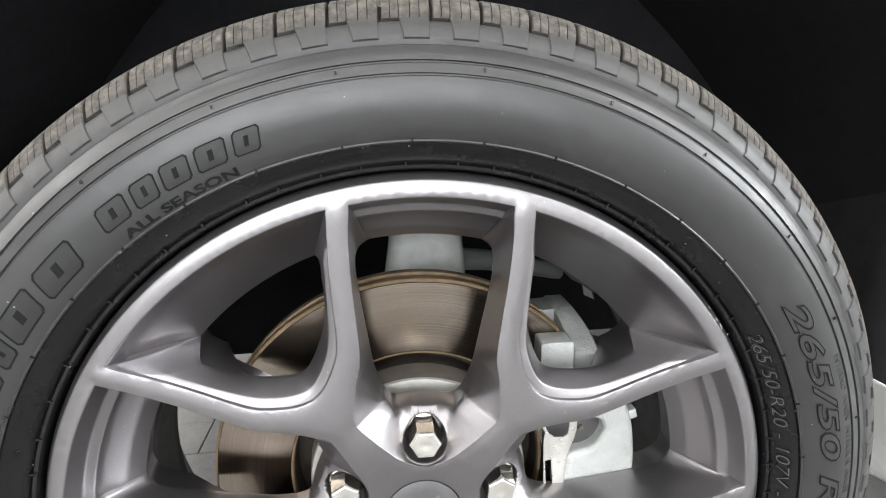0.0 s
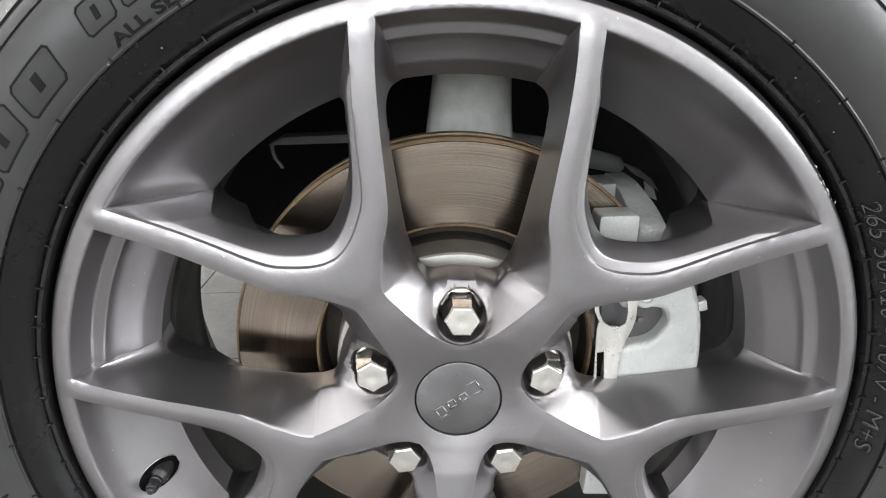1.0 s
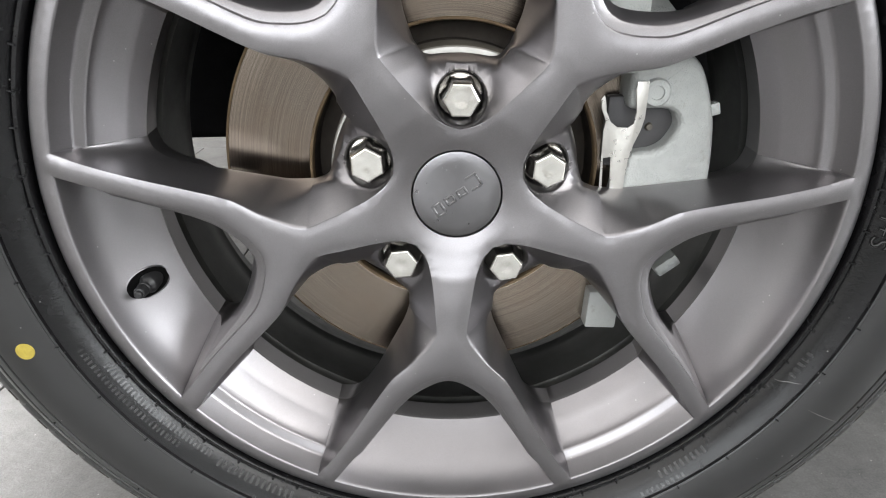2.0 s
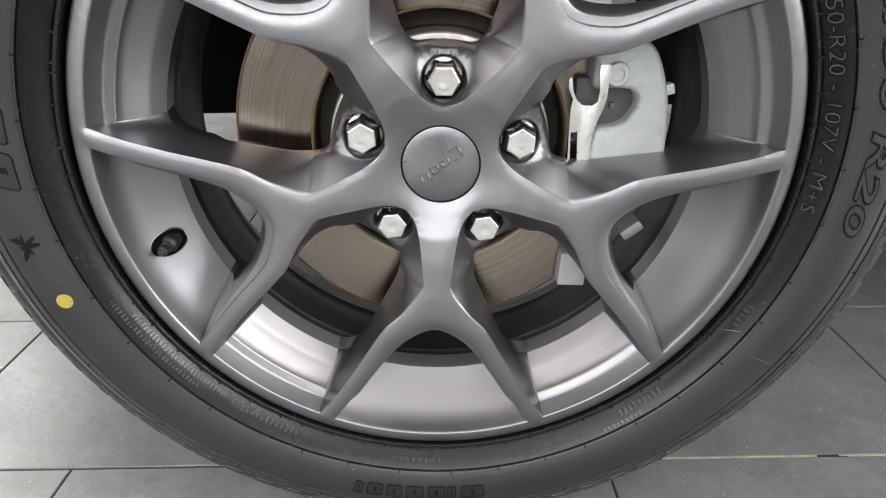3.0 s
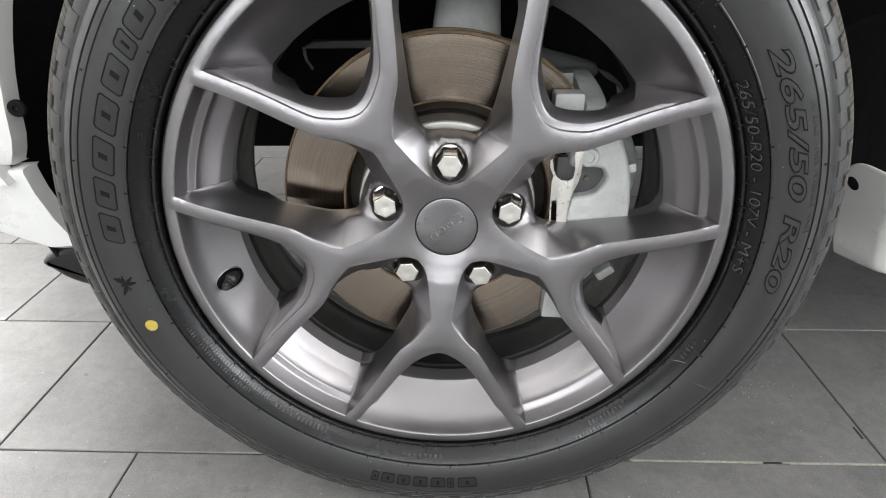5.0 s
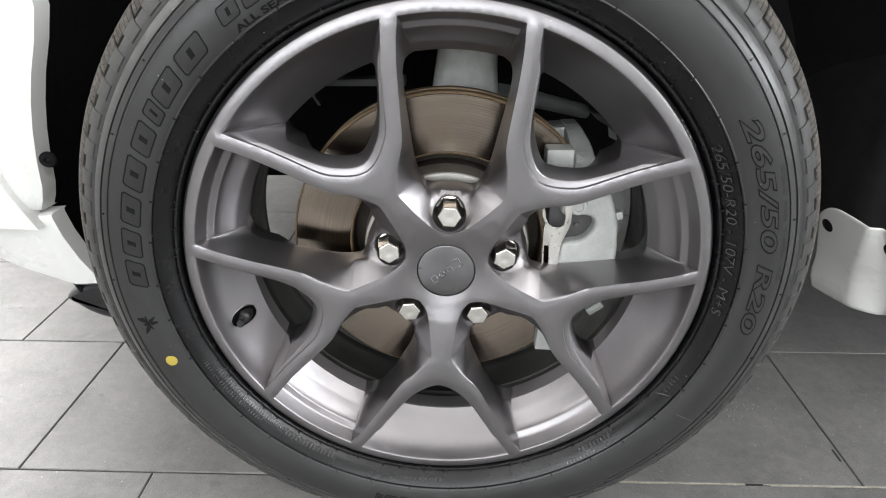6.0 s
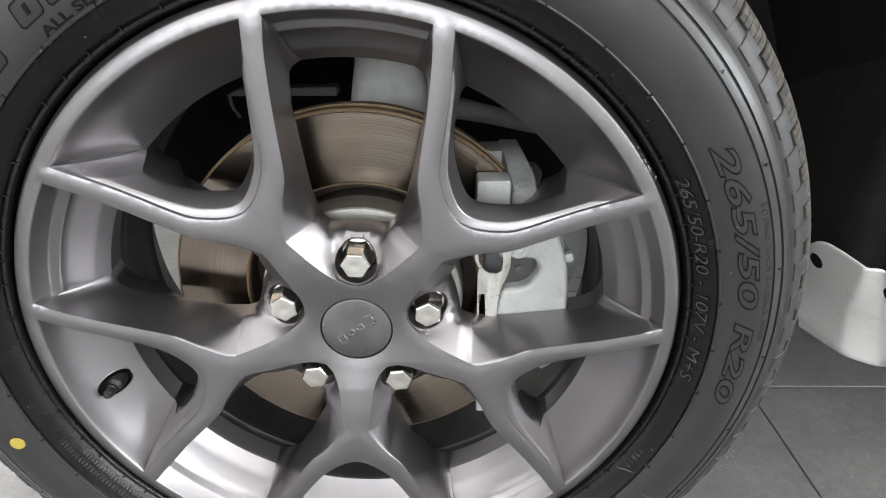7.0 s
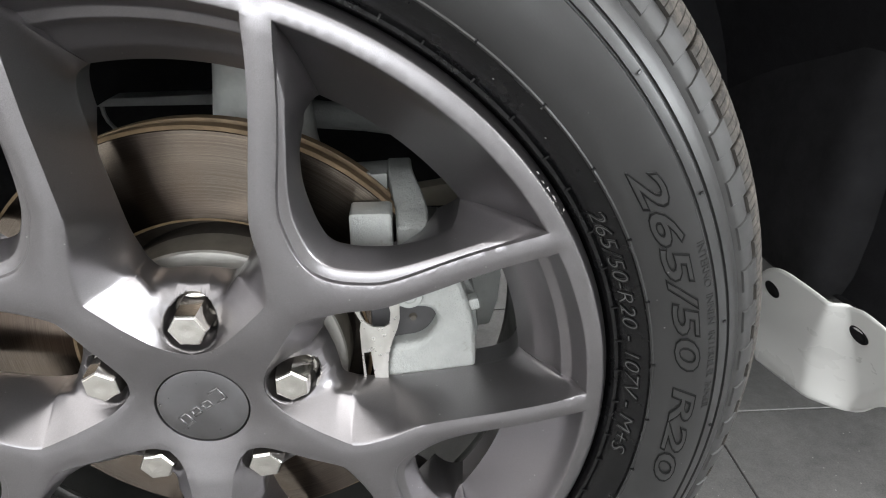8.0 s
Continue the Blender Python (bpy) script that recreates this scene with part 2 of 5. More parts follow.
# ---------------------------------------------------------------- mesh helpers
def part(name, bm, mat, parent=None, label="", smooth=40.0, recalc=True):
    if recalc:
        bmesh.ops.recalc_face_normals(bm, faces=bm.faces)
    me = bpy.data.meshes.new(name)
    bm.to_mesh(me)
    bm.free()
    me.materials.append(mat)
    if smooth:
        for p in me.polygons:
            p.use_smooth = True
        me.set_sharp_from_angle(angle=radians(smooth))
    ob = new(name, me)
    ob.parent = parent
    if label:
        ob["label"] = label
    return ob


def empty(name, m):
    ob = new(name)
    ob.matrix_basis = m
    ob.empty_display_size = 0.05
    return ob


def lathe(bm, profile, steps=180, closed=False):
    """Turn (radius, y) rows about the y axis."""
    rings = []
    for r, y in profile:
        rings.append([bm.verts.new((r * math.cos(2 * math.pi * i / steps), y, r * math.sin(2 * math.pi * i / steps))) for i in range(steps)])
    pairs = list(zip(rings, rings[1:]))
    if closed:
        pairs.append((rings[-1], rings[0]))
    for a, b in pairs:
        for i in range(steps):
            j = (i + 1) % steps
            bm.faces.new((a[i], a[j], b[j], b[i]))
    return rings


def resample(pts, n):
    """n + 1 points at even steps along a polyline, smoothed by a spline through its corners."""
    pts = [Vector(p) for p in pts]
    fine = []
    for i in range(len(pts) - 1):
        p0, p1, p2, p3 = pts[max(i - 1, 0)], pts[i], pts[i + 1], pts[min(i + 2, len(pts) - 1)]
        for k in range(12):
            t = k / 12
            fine.append(0.5 * (2 * p1 + (p2 - p0) * t + (2 * p0 - 5 * p1 + 4 * p2 - p3) * t * t + (3 * p1 - p0 - 3 * p2 + p3) * t ** 3))
    fine.append(pts[-1])
    run = [0.0]
    for a, b in zip(fine, fine[1:]):
        run.append(run[-1] + (b - a).length)
    out, k = [], 0
    for i in range(n + 1):
        s = run[-1] * i / n
        while k < len(run) - 2 and run[k + 1] < s:
            k += 1
        f = (s - run[k]) / max(run[k + 1] - run[k], 1e-9)
        out.append(fine[k].lerp(fine[k + 1], min(max(f, 0), 1)))
    return out


def along(table, x):
    for (x0, y0), (x1, y1) in zip(table, table[1:]):
        if x <= x1:
            f = min(max((x - x0) / (x1 - x0), 0), 1)
            return y0 + (y1 - y0) * f
    return table[-1][1]


def rounded_box(bm, sx, sy, sz, m=Matrix(), bevel=0.002, seg=2):
    made = bmesh.ops.create_cube(bm, size=1.0, matrix=m @ Matrix.Diagonal((sx, sy, sz, 1)))
    edges = list({e for v in made["verts"] for e in v.link_edges})
    if bevel:
        bmesh.ops.bevel(bm, geom=edges, offset=bevel, segments=seg, profile=0.6, affect="EDGES")


def prism(bm, outline, y0, y1, bevel=0.0):
    """An outline of (x, z) rows drawn out from y0 to y1."""
    a = [bm.verts.new((x, y0, z)) for x, z in outline]
    b = [bm.verts.new((x, y1, z)) for x, z in outline]
    n = len(outline)
    faces = [bm.faces.new(a), bm.faces.new(b[::-1])]
    for i in range(n):
        faces.append(bm.faces.new((a[i], b[i], b[(i + 1) % n], a[(i + 1) % n])))
    if bevel:
        bmesh.ops.recalc_face_normals(bm, faces=faces)
        edges = list({e for v in a + b for e in v.link_edges})
        bmesh.ops.bevel(bm, geom=edges, offset=bevel, segments=2, profile=0.6, affect="EDGES")


# ---------------------------------------------------------------- room
FLOOR = new("floor")
tagged(FLOOR, "light grey slate-look rectangular floor tiles with thin joints", "floor", kind="structure")
bm = bmesh.new()
rounded_box(bm, 12.0, 12.0, 0.1, Matrix.Translation((0, 1, -0.0535)), 0)
part("grout_bed", bm, M_GROUT, FLOOR)

TILE_X, TILE_Y, JOINT = 0.603, 0.298, 0.0022


def tile_mesh():
    bm = bmesh.new()
    x, y, b = (TILE_X - JOINT) / 2, (TILE_Y - JOINT) / 2, 0.0012
    low = [bm.verts.new((sx * x, sy * y, -0.0055)) for sx, sy in ((-1, -1), (1, -1), (1, 1), (-1, 1))]
    mid = [bm.verts.new((sx * x, sy * y, -b)) for sx, sy in ((-1, -1), (1, -1), (1, 1), (-1, 1))]
    top = [bm.verts.new((sx * (x - b), sy * (y - b), 0)) for sx, sy in ((-1, -1), (1, -1), (1, 1), (-1, 1))]
    for p, q in ((low, mid), (mid, top)):
        for i in range(4):
            bm.faces.new((p[i], p[(i + 1) % 4], q[(i + 1) % 4], q[i]))
    bm.faces.new(top)
    me = bpy.data.meshes.new("tile")
    bm.to_mesh(me)
    bm.free()
    me.materials.append(M_TILE)
    return me


def wall(name, sx, sy, sz, x, y, z, mat, label, cat):
    bm = bmesh.new()
    rounded_box(bm, sx, sy, sz, Matrix.Translation((x, y, z)), 0)
    return tagged(part(name, bm, mat, None, "", 0), label, cat, kind="structure")


wall("wall_north", 12.0, 0.12, 3.2, 0, 7.06, 1.6, M_WALL, "plain grey painted showroom wall behind the car", "wall")
# south and east walls leave openings for the added fill lamps
bm = bmesh.new()
for sx, sz, x, z in ((1.94, 3.2, -5.03, 1.6), (4.34, 3.2, 3.83, 1.6), (5.72, 0.90, -1.20, 0.45), (5.72, 0.20, -1.20, 3.1)):
    rounded_box(bm, sx, 0.12, sz, Matrix.Translation((x, -5.06, z)), 0)
tagged(part("wall_south", bm, M_PALE, None, "", 0), "plain pale grey painted showroom wall with an added wide window opening", "wall", kind="structure")
bm = bmesh.new()
for sy, sz, y, z in ((7.30, 3.2, 3.47, 1.6), (0.74, 3.2, -4.75, 1.6), (4.20, 1.50, -2.28, 0.75), (4.20, 0.30, -2.28, 3.05)):
    rounded_box(bm, 0.12, sy, sz, Matrix.Translation((6.06, y, z)), 0)
tagged(part("wall_east", bm, M_CEIL, None, "", 0), "plain white painted showroom side wall with an added window opening", "wall", kind="structure")
m_glass, nt, bs = material("window_glass")
bs.inputs["Transmission Weight"].default_value = 1.0
bs.inputs["Roughness"].default_value = 0.0


def unseen_window(name, wide, high, m):
    """An added, unseen window of three panes, standing across x with its middle at m."""
    win = new(name)
    tagged(win, "unseen wide window with dark metal bars, added round a fill lamp", "window", kind="structure")
    bm = bmesh.new()
    for z in (-1, 1):
        rounded_box(bm, wide, 0.07, 0.05, m @ Matrix.Translation((0, 0, z * (high / 2 - 0.025))), 0.004, 1)
    bars = [-wide / 2 + 0.025, -wide / 6, wide / 6, wide / 2 - 0.025]
    for x in bars:
        rounded_box(bm, 0.05, 0.07, high - 0.10, m @ Matrix.Translation((x, 0, 0)), 0.004, 1)
    part("window_frame", bm, M_GLOSSBLACK, win, "dark metal window frame")
    for x0, x1 in zip(bars, bars[1:]):
        bm = bmesh.new()
        rounded_box(bm, x1 - x0 - 0.05, 0.008, high - 0.10, m @ Matrix.Translation(((x0 + x1) / 2, 0, 0)), 0)
        part("pane", bm, m_glass, win, "", 0).visible_shadow = False


unseen_window("unseen_window_1", 4.20, 1.40, pose(6.06, -2.28, 2.20, 0, 0, 90))
unseen_window("unseen_window_2", 5.72, 2.10, pose(-1.20, -5.06, 1.95))
wall("wall_west", 0.12, 12.24, 3.2, -6.06, 1, 1.6, M_CEIL, "plain white painted showroom side wall", "wall")
wall("ceiling", 12.24, 12.24, 0.12, 0, 1, 3.26, M_CEIL, "plain white painted showroom ceiling", "ceiling")

# ---------------------------------------------------------------- the wheel
AXLE = 0.366
PHI = radians(-3.0)
WHEEL_POSE = pose(0, 0, AXLE, -1.5, 0, 0)
WHEEL = empty("alloy_wheel", WHEEL_POSE)
tagged(WHEEL, "satin grey five-spoke alloy wheel with black tyre on tiles", "wheel")

FACE = [(0.0, 0.0135), (0.034, 0.0125), (0.045, 0.0095), (0.060, 0.0045), (0.080, 0.0005), (0.110, -0.003), (0.160, -0.0045), (0.220, -0.0056), (0.250, -0.0062), (0.2575, -0.0058), (0.2662, -0.0033), (0.30, 0.0)]
DEPTH = 0.046
DEPTH_A = 0.020

# half outlines of the two kinds of window, (along, across) a spoke's own axis
A_SIDE = [(0.2407, 0.0900), (0.229, 0.0820), (0.209, 0.0682), (0.189, 0.0558), (0.1685, 0.0440), (0.1562, 0.0355), (0.1475, 0.0250), (0.1418, 0.0162), (0.1382, 0.0078), (0.1368, 0)]
A_HOLE = [(0.2125, 0.0530), (0.2080, 0.0545), (0.2010, 0.0532), (0.1880, 0.0458), (0.1725, 0.0335), (0.1605, 0.0185), (0.1535, 0.0062), (0.1522, 0)]
B_SIDE = [(0.2348, 0.1032), (0.2145, 0.0882), (0.190, 0.0725), (0.165, 0.0580), (0.1425, 0.0440), (0.128, 0.0290), (0.1165, 0.0185), (0.108, 0.0122), (0.1025, 0.0098)]
B_HUB = [(0.1025, 0.0098), (0.097, 0.0098), (0.088, 0.0108), (0.0725, 0.0128), (0.0565, 0.0158), (0.0455, 0.0200), (0.0400, 0.0238), (0.0366, 0.0266)]
# edge of the flat pad round each nut: share of the way, along and across the nut's own axis, height
PAD_EDGE = [(0.0, (0.0955, 0.0290, 0.0300)), (0.22, (0.0870, 0.0222, 0.0270)), (0.42, (0.0780, 0.0200, 0.0200)), (0.62, (0.0660, 0.0186, 0.0165)), (0.80, (0.0540, 0.0160, 0.0140)), (0.92, (0.0470, 0.0085, 0.0125)), (1.0, (0.0452, 0.0, 0.0120))]


def pol(r, deg):
    return (r * math.cos(radians(deg)), r * math.sin(radians(deg)))


B_HOLE = [pol(r, a) for r, a in ((0.2195, 24.9), (0.216, 22.9), (0.210, 21.7), (0.199, 20.8), (0.177, 19.9), (0.152, 18.9), (0.128, 17.6), (0.1175, 17.2), (0.1015, 17.6))]
B_PAD = [pol(r, a) for r, a in ((0.1015, 17.6), (0.0935, 19.5), (0.0902, 22.5), (0.0894, 29.0), (0.0894, 36.0))]


def arc(r, a0, a1, n):
    return [Vector(pol(r, a0 + (a1 - a0) * i / n)) for i in range(n + 1)]


def rise(p):
    return along(FACE, p.length)


def turned(p, deg):
    a = radians(deg) + PHI
    return Vector((p.x * math.cos(a) - p.y * math.sin(a), p.x * math.sin(a) + p.y * math.cos(a)))


SIDE_A = [(0, 0), (0.03, 0.0007), (0.055, 0.0022), (0.085, 0.0052), (0.13, 0.0056), (0.44, 0.0076), (0.52, 0.0106), (0.62, 0.0160), (0.73, 0.0235), (0.84, 0.0320), (0.93, 0.0400), (1, DEPTH)]
LIP_A = [(0, 0), (0.02, 0.0003), (0.035, 0.0011), (0.05, 0.0025), (0.10, 0.0075), (0.16, 0.0120), (0.24, 0.0170), (0.34, 0.0215), (0.48, 0.0280), (0.68, 0.0360), (0.88, 0.0425), (1, DEPTH)]
SIDE_B = [(0, 0), (0.05, 0.0005), (0.10, 0.0017), (0.14, 0.0036), (0.20, 0.0072), (0.27, 0.0115), (0.36, 0.016), (0.47, 0.021), (0.60, 0.027), (0.76, 0.0345), (0.92, 0.042), (1, DEPTH)]
LIP_B = [(0, 0), (0.02, 0.0003), (0.035, 0.0011), (0.05, 0.003), (0.17, 0.0125), (0.22, 0.0148), (0.33, 0.0163), (0.37, 0.0180), (0.45, 0.0250), (0.71, 0.0324), (0.80, 0.0368), (1, DEPTH)]
LINE = [(p, DEPTH * p * (0.80 + 0.20 * p)) for p in (0, 0.03, 0.06, 0.09, 0.18, 0.27, 0.36, 0.46, 0.58, 0.74, 0.90, 1.0)]
WALL_STEPS = (0, 0.05, 0.11, 0.20, 0.55, 0.93, 1.0)
PAD_STEPS = ((0.15, 0.0), (0.55, 0.0), (0.80, 0.06), (0.90, 0.42), (1.0, 1.0))


def pad_height(u):
    """The pad round a nut slopes back outward."""
    return 0.0122 + 0.25 * max(u - 0.0452, 0.0)


def pad_point(t):
    for (t0, p0), (t1, p1) in zip(PAD_EDGE, PAD_EDGE[1:]):
        if t <= t1:
            f = (t - t0) / (t1 - t0)
            u, w, y = (p0[i] + (p1[i] - p0[i]) * f for i in range(3))
            break
    y = pad_height(u)
    # from the nut's axis, 36 degrees on, to the spoke's own
    c, n = math.cos(radians(36)), math.sin(radians(36))
    return Vector((u * c + w * n, u * n - w * c)), y


def mirrored(pts):
    return [Vector((p.x, -p.y)) for p in pts]


def window_a():
    """Front outline, hole outline and the profile for each column, once round."""
    n1, n2 = 30, 68
    tip = Vector(A_SIDE[0])
    deg = math.degrees(math.atan2(tip.y, tip.x))
    corner = Vector(A_HOLE[0])
    cd = math.degrees(math.atan2(corner.y, corner.x))
    lip, hole = arc(tip.length, -deg, deg, n1), arc(corner.length, -cd, cd, n1)
    side, inner = resample(A_SIDE, n2), resample(A_HOLE, n2)
    front = lip[:-1] + side + mirrored(side)[::-1][1:-1]
    back = hole[:-1] + inner + mirrored(inner)[::-1][1:-1]
    prof = []
    for i in range(len(front)):
        if i < n1 + 1:
            prof.append((LIP_A, LINE, 1.0))
        else:
            k = min(i - n1, len(front) - i)
            prof.append((SIDE_A, LINE, min(k / 10.0, 1.0)))
    return front, back, prof


def window_b():
    n1, n2, n3 = 22, 60, 60
    tip, corner = Vector(B_SIDE[0]), Vector(B_HOLE[0])
    d0, d1 = math.degrees(math.atan2(tip.y, tip.x)), math.degrees(math.atan2(corner.y, corner.x))

    def flip(pts):
        c, s = math.cos(radians(72)), math.sin(radians(72))
        return [Vector((p.x * c + p.y * s, p.x * s - p.y * c)) for p in pts]

    lip, hole = arc(tip.length, 72 - d0, d0, n1), arc(corner.length, 72 - d1, d1, n1)
    s1, h1 = resample(B_SIDE, n2), resample(B_HOLE, n2)
    s2, h2 = resample(B_HUB, n3), resample(B_PAD, n3)
    half_f, half_b = s1 + s2[1:], h1 + h2[1:]
    front = lip[:-1] + half_f + flip(half_f)[::-1][1:-1]
    back = hole[:-1] + half_b + flip(half_b)[::-1][1:-1]
    prof = []
    half = len(half_f)
    for i in range(len(front)):
        if i < n1 + 1:
            prof.append((LIP_B, LINE, 1.0))
        else:
            k = i - n1
            over = k >= half
            k = 2 * (half - 1) - k if over else k
            f = min(max((k - n2 + 12) / 14, 0), 1)
            e, y = pad_point(max(k - n2, 0) / n3)
            if over:
                e = flip([e])[0]
            prof.append(((e, y), SIDE_B, f))
    return front, back, prof


NUT_R, NUT_HOLE = 0.0635, 0.0174


def build_rim():
    bm = bmesh.new()
    flat, edges, loops = [], [], []

    def add_loop(pts):
        k = len(flat)
        flat.extend(pts)
        edges.extend((k + i, k + (i + 1) % len(pts)) for i in range(len(pts)))
        loops.append((k, len(pts), pts))

    lofts, soft = [], []
    for s in range(5):
        axis = -90 + 72 * s
        for make in (window_a, window_b):
            front, back, prof = make()
            front, back = [turned(p, axis) for p in front], [turned(p, axis) for p in back]
            lofts.append((len(flat), front, back, prof, axis, 30 if make is window_a else 22, make is window_a))
            add_loop(front)
    outer = [Vector(pol(0.2662, i * 1.5)) for i in range(240)]
    inner = [Vector(pol(0.0312, i * 6)) for i in range(60)]
    k_outer = len(flat)
    add_loop(outer)
    k_inner = len(flat)
    add_loop(inner)
    # points inside the face, so that it can bend
    near = [p for lo in loops for p in lo[2]]
    grid = {}
    for p in near:
        grid.setdefault((int(p.x // 0.004), int(p.y // 0.004)), []).append(p)

    def clear(p):
        gx, gy = int(p.x // 0.004), int(p.y // 0.004)
        return all((p - q).length > 0.0021 for ix in (-1, 0, 1) for iy in (-1, 0, 1) for q in grid.get((gx + ix, gy + iy), ()))

    for ring in range(12, 89):
        r = ring * 0.003
        count = max(12, int(2 * math.pi * r / 0.0034))
        for i in range(count):
            p = Vector(pol(r, 360 * (i + 0.5 * (ring % 2)) / count))
            if clear(p):
                flat.append(p)
    from mathutils.geometry import delaunay_2d_cdt
    vs, es, fs, ov, oe, of = delaunay_2d_cdt(flat, edges, [], 0, 1e-7)
    polys = [lo[2] for lo in loops[:10]]
    boxes = [(min(p.x for p in q), max(p.x for p in q), min(p.y for p in q), max(p.y for p in q)) for q in polys]

    def inside(p, q):
        hit = False
        for i in range(len(q)):
            a, b = q[i - 1], q[i]
            if (a.y > p.y) != (b.y > p.y) and p.x < (b.x - a.x) * (p.y - a.y) / (b.y - a.y) + a.x:
                hit = not hit
        return hit

    made = {}
    back_to = {}
    for i, orig in enumerate(ov):
        for o in orig:
            back_to[o] = i

    borders = {}
    for k, n, pts in loops:
        for i in range(n):
            if k == k_outer:
                continue
            a, b = pts[i], pts[(i + 1) % n]
            m = (a + b) / 2
            borders.setdefault((int(m.x // 0.02), int(m.y // 0.02)), []).append((a, b - a, (b - a).length_squared))

    def gap_to(p, a, e, q):
        f = min(max((p - a).dot(e) / q, 0), 1)
        return (p - a - e * f).length

    def crown(p):
        """The rounding of the face toward the edges of its openings."""
        gx, gy = int(p.x // 0.02), int(p.y // 0.02)
        d = min([gap_to(p, *w) for ix in (-1, 0, 1) for iy in (-1, 0, 1) for w in borders.get((gx + ix, gy + iy), ())] or [0.03])
        return 0.0013 * (1 - math.exp(-d / 0.0038))

    def vert(i):
        if i not in made:
            p = vs[i]
            made[i] = bm.verts.new((p.x, rise(p) - crown(p), p.y))
        return made[i]

    for f in fs:
        c = (vs[f[0]] + vs[f[1]] + vs[f[2]]) / 3
        if c.length < 0.0311 or c.length > 0.2661:
            continue
        if any(x0 < c.x < x1 and y0 < c.y < y1 and inside(c, q) for q, (x0, x1, y0, y1) in zip(polys, boxes)):
            continue
        bm.faces.new([vert(i) for i in f])
    # walls of the windows
    for k, front, back, prof, axis, lip_n, kind_a in lofts:
        n = len(front)
        # the bowl of the lip runs on behind the shallower walls of the spokes
        deps = []
        for i in range(n):
            f = min(max(min(i - lip_n, n - i) / 11, 0), 1) if kind_a and i > lip_n else 0
            deps.append(DEPTH + (DEPTH_A - DEPTH) * f * f * (3 - 2 * f))
        first = [vert(back_to[k + i]) for i in range(n)]
        rings = [first]
        for step in range(1, len(SIDE_A)):
            row = []
            for i in range(n):
                pa, pb, f = prof[i]
                y0 = rise(front[i])
                if isinstance(pa, tuple):
                    e, ye = turned(pa[0], axis), pa[1]
                    if step < len(WALL_STEPS):
                        w = WALL_STEPS[step]
                        q, y = front[i].lerp(e, w), y0 + (ye - y0) * max(0, w - 0.055 * (1 - w))
                    else:
                        w, d = PAD_STEPS[step - len(WALL_STEPS)]
                        q = e.lerp(back[i], w)
                        base = pad_height(q.dot(turned(Vector(pol(1, 36)), axis)))
                        y = base + (DEPTH - base) * d
                    if f < 1:
                        p, d = pb[step]
                        q = front[i].lerp(back[i], p).lerp(q, f)
                        y = (y0 + (DEPTH - y0) * d / DEPTH) * (1 - f) + y * f
                    row.append(bm.verts.new((q.x, y, q.y)))
                    if f >= 1 and 2 <= step <= 9:
                        soft.append(row[-1])
                    continue
                p = pa[step][0] * f + pb[step][0] * (1 - f)
                d = pa[step][1] * f + pb[step][1] * (1 - f)
                q = front[i].lerp(back[i], p)
                row.append(bm.verts.new((q.x, y0 + (deps[i] - y0) * d / DEPTH, q.y)))
            rings.append(row)
        twins = []
        for r, row in enumerate(rings):
            pair = {}
            for c in (0, lip_n):
                y0 = rise(front[c])
                q = front[c].lerp(back[c], LINE[r][0])
                pair[c] = row[c] if r == 0 else bm.verts.new((q.x, y0 + (DEPTH - y0) * LINE[r][1] / DEPTH, q.y))
            twins.append(pair)
        mid = sum((p for p in back), Vector((0, 0))) / n
        for grow, add, least, shy, short in ((0.0006, 0.0020, 0, 0.0006, 0.0016), (0.0020, 0.006, 0.048, 0.004, 0.006), (0.0060, 0.0, 0.075, 0.014, 0.010)):
            row = []
            for i in range(n):
                t = back[(i + 1) % n] - back[i - 1]
                out = Vector((t.y, -t.x)).normalized()
                if out.dot(back[i] - mid) < 0:
                    out = -out
                # the spokes are hollowed from behind, the bowl runs on into the barrel
                w = min(max((min(i - lip_n, n - i) - 16) / 22, 0), 1)
                q = back[i] + out * (grow * (1 - w) + shy * w)
                row.append(bm.verts.new((q.x, max(deps[i] + add, least) * (1 - w) + (deps[i] + short) * w, q.y)))
            rings.append(row)
            twins.append({c: bm.verts.new(row[c].co) for c in (0, lip_n)})
        for (a, ta), (b, tb) in zip(zip(rings, twins), zip(rings[1:], twins[1:])):
            for i in range(n):
                j = (i + 1) % n
                if i < lip_n:
                    bm.faces.new((a[i], a[j], b[j], b[i]))
                else:
                    bm.faces.new((ta.get(i, a[i]), ta.get(j, a[j]), tb.get(j, b[j]), tb.get(i, b[i])))
            for c in (0, lip_n):
                if ta[c] is a[c]:
                    bm.faces.new((a[c], tb[c], b[c]))
                else:
                    bm.faces.new((a[c], ta[c], tb[c], b[c]))
    for again in range(9):
        bmesh.ops.smooth_vert(bm, verts=soft, factor=0.5, use_axis_x=True, use_axis_y=True, use_axis_z=True)
    # the lip, its rolled edge and the barrel behind
    lip = [vert(back_to[k_outer + i]) for i in range(240)]
    prev = lip
    for r, y in ((0.2671, -0.0039), (0.2681, -0.0023), (0.2697, 0.0003), (0.2708, 0.0028), (0.2711, 0.0060), (0.2700, 0.0105), (0.2640, 0.015), (0.2555, 0.020), (0.2520, 0.030), (0.2480, 0.060), (0.2330, 0.074)):
        row = [bm.verts.new((pol(r, i * 1.5)[0], y, pol(r, i * 1.5)[1])) for i in range(240)]
        for i in range(240):
            j = (i + 1) % 240
            bm.faces.new((prev[i], prev[j], row[j], row[i]))
        prev = row
    # bore for the cap
    prev = [vert(back_to[k_inner + i]) for i in range(60)]
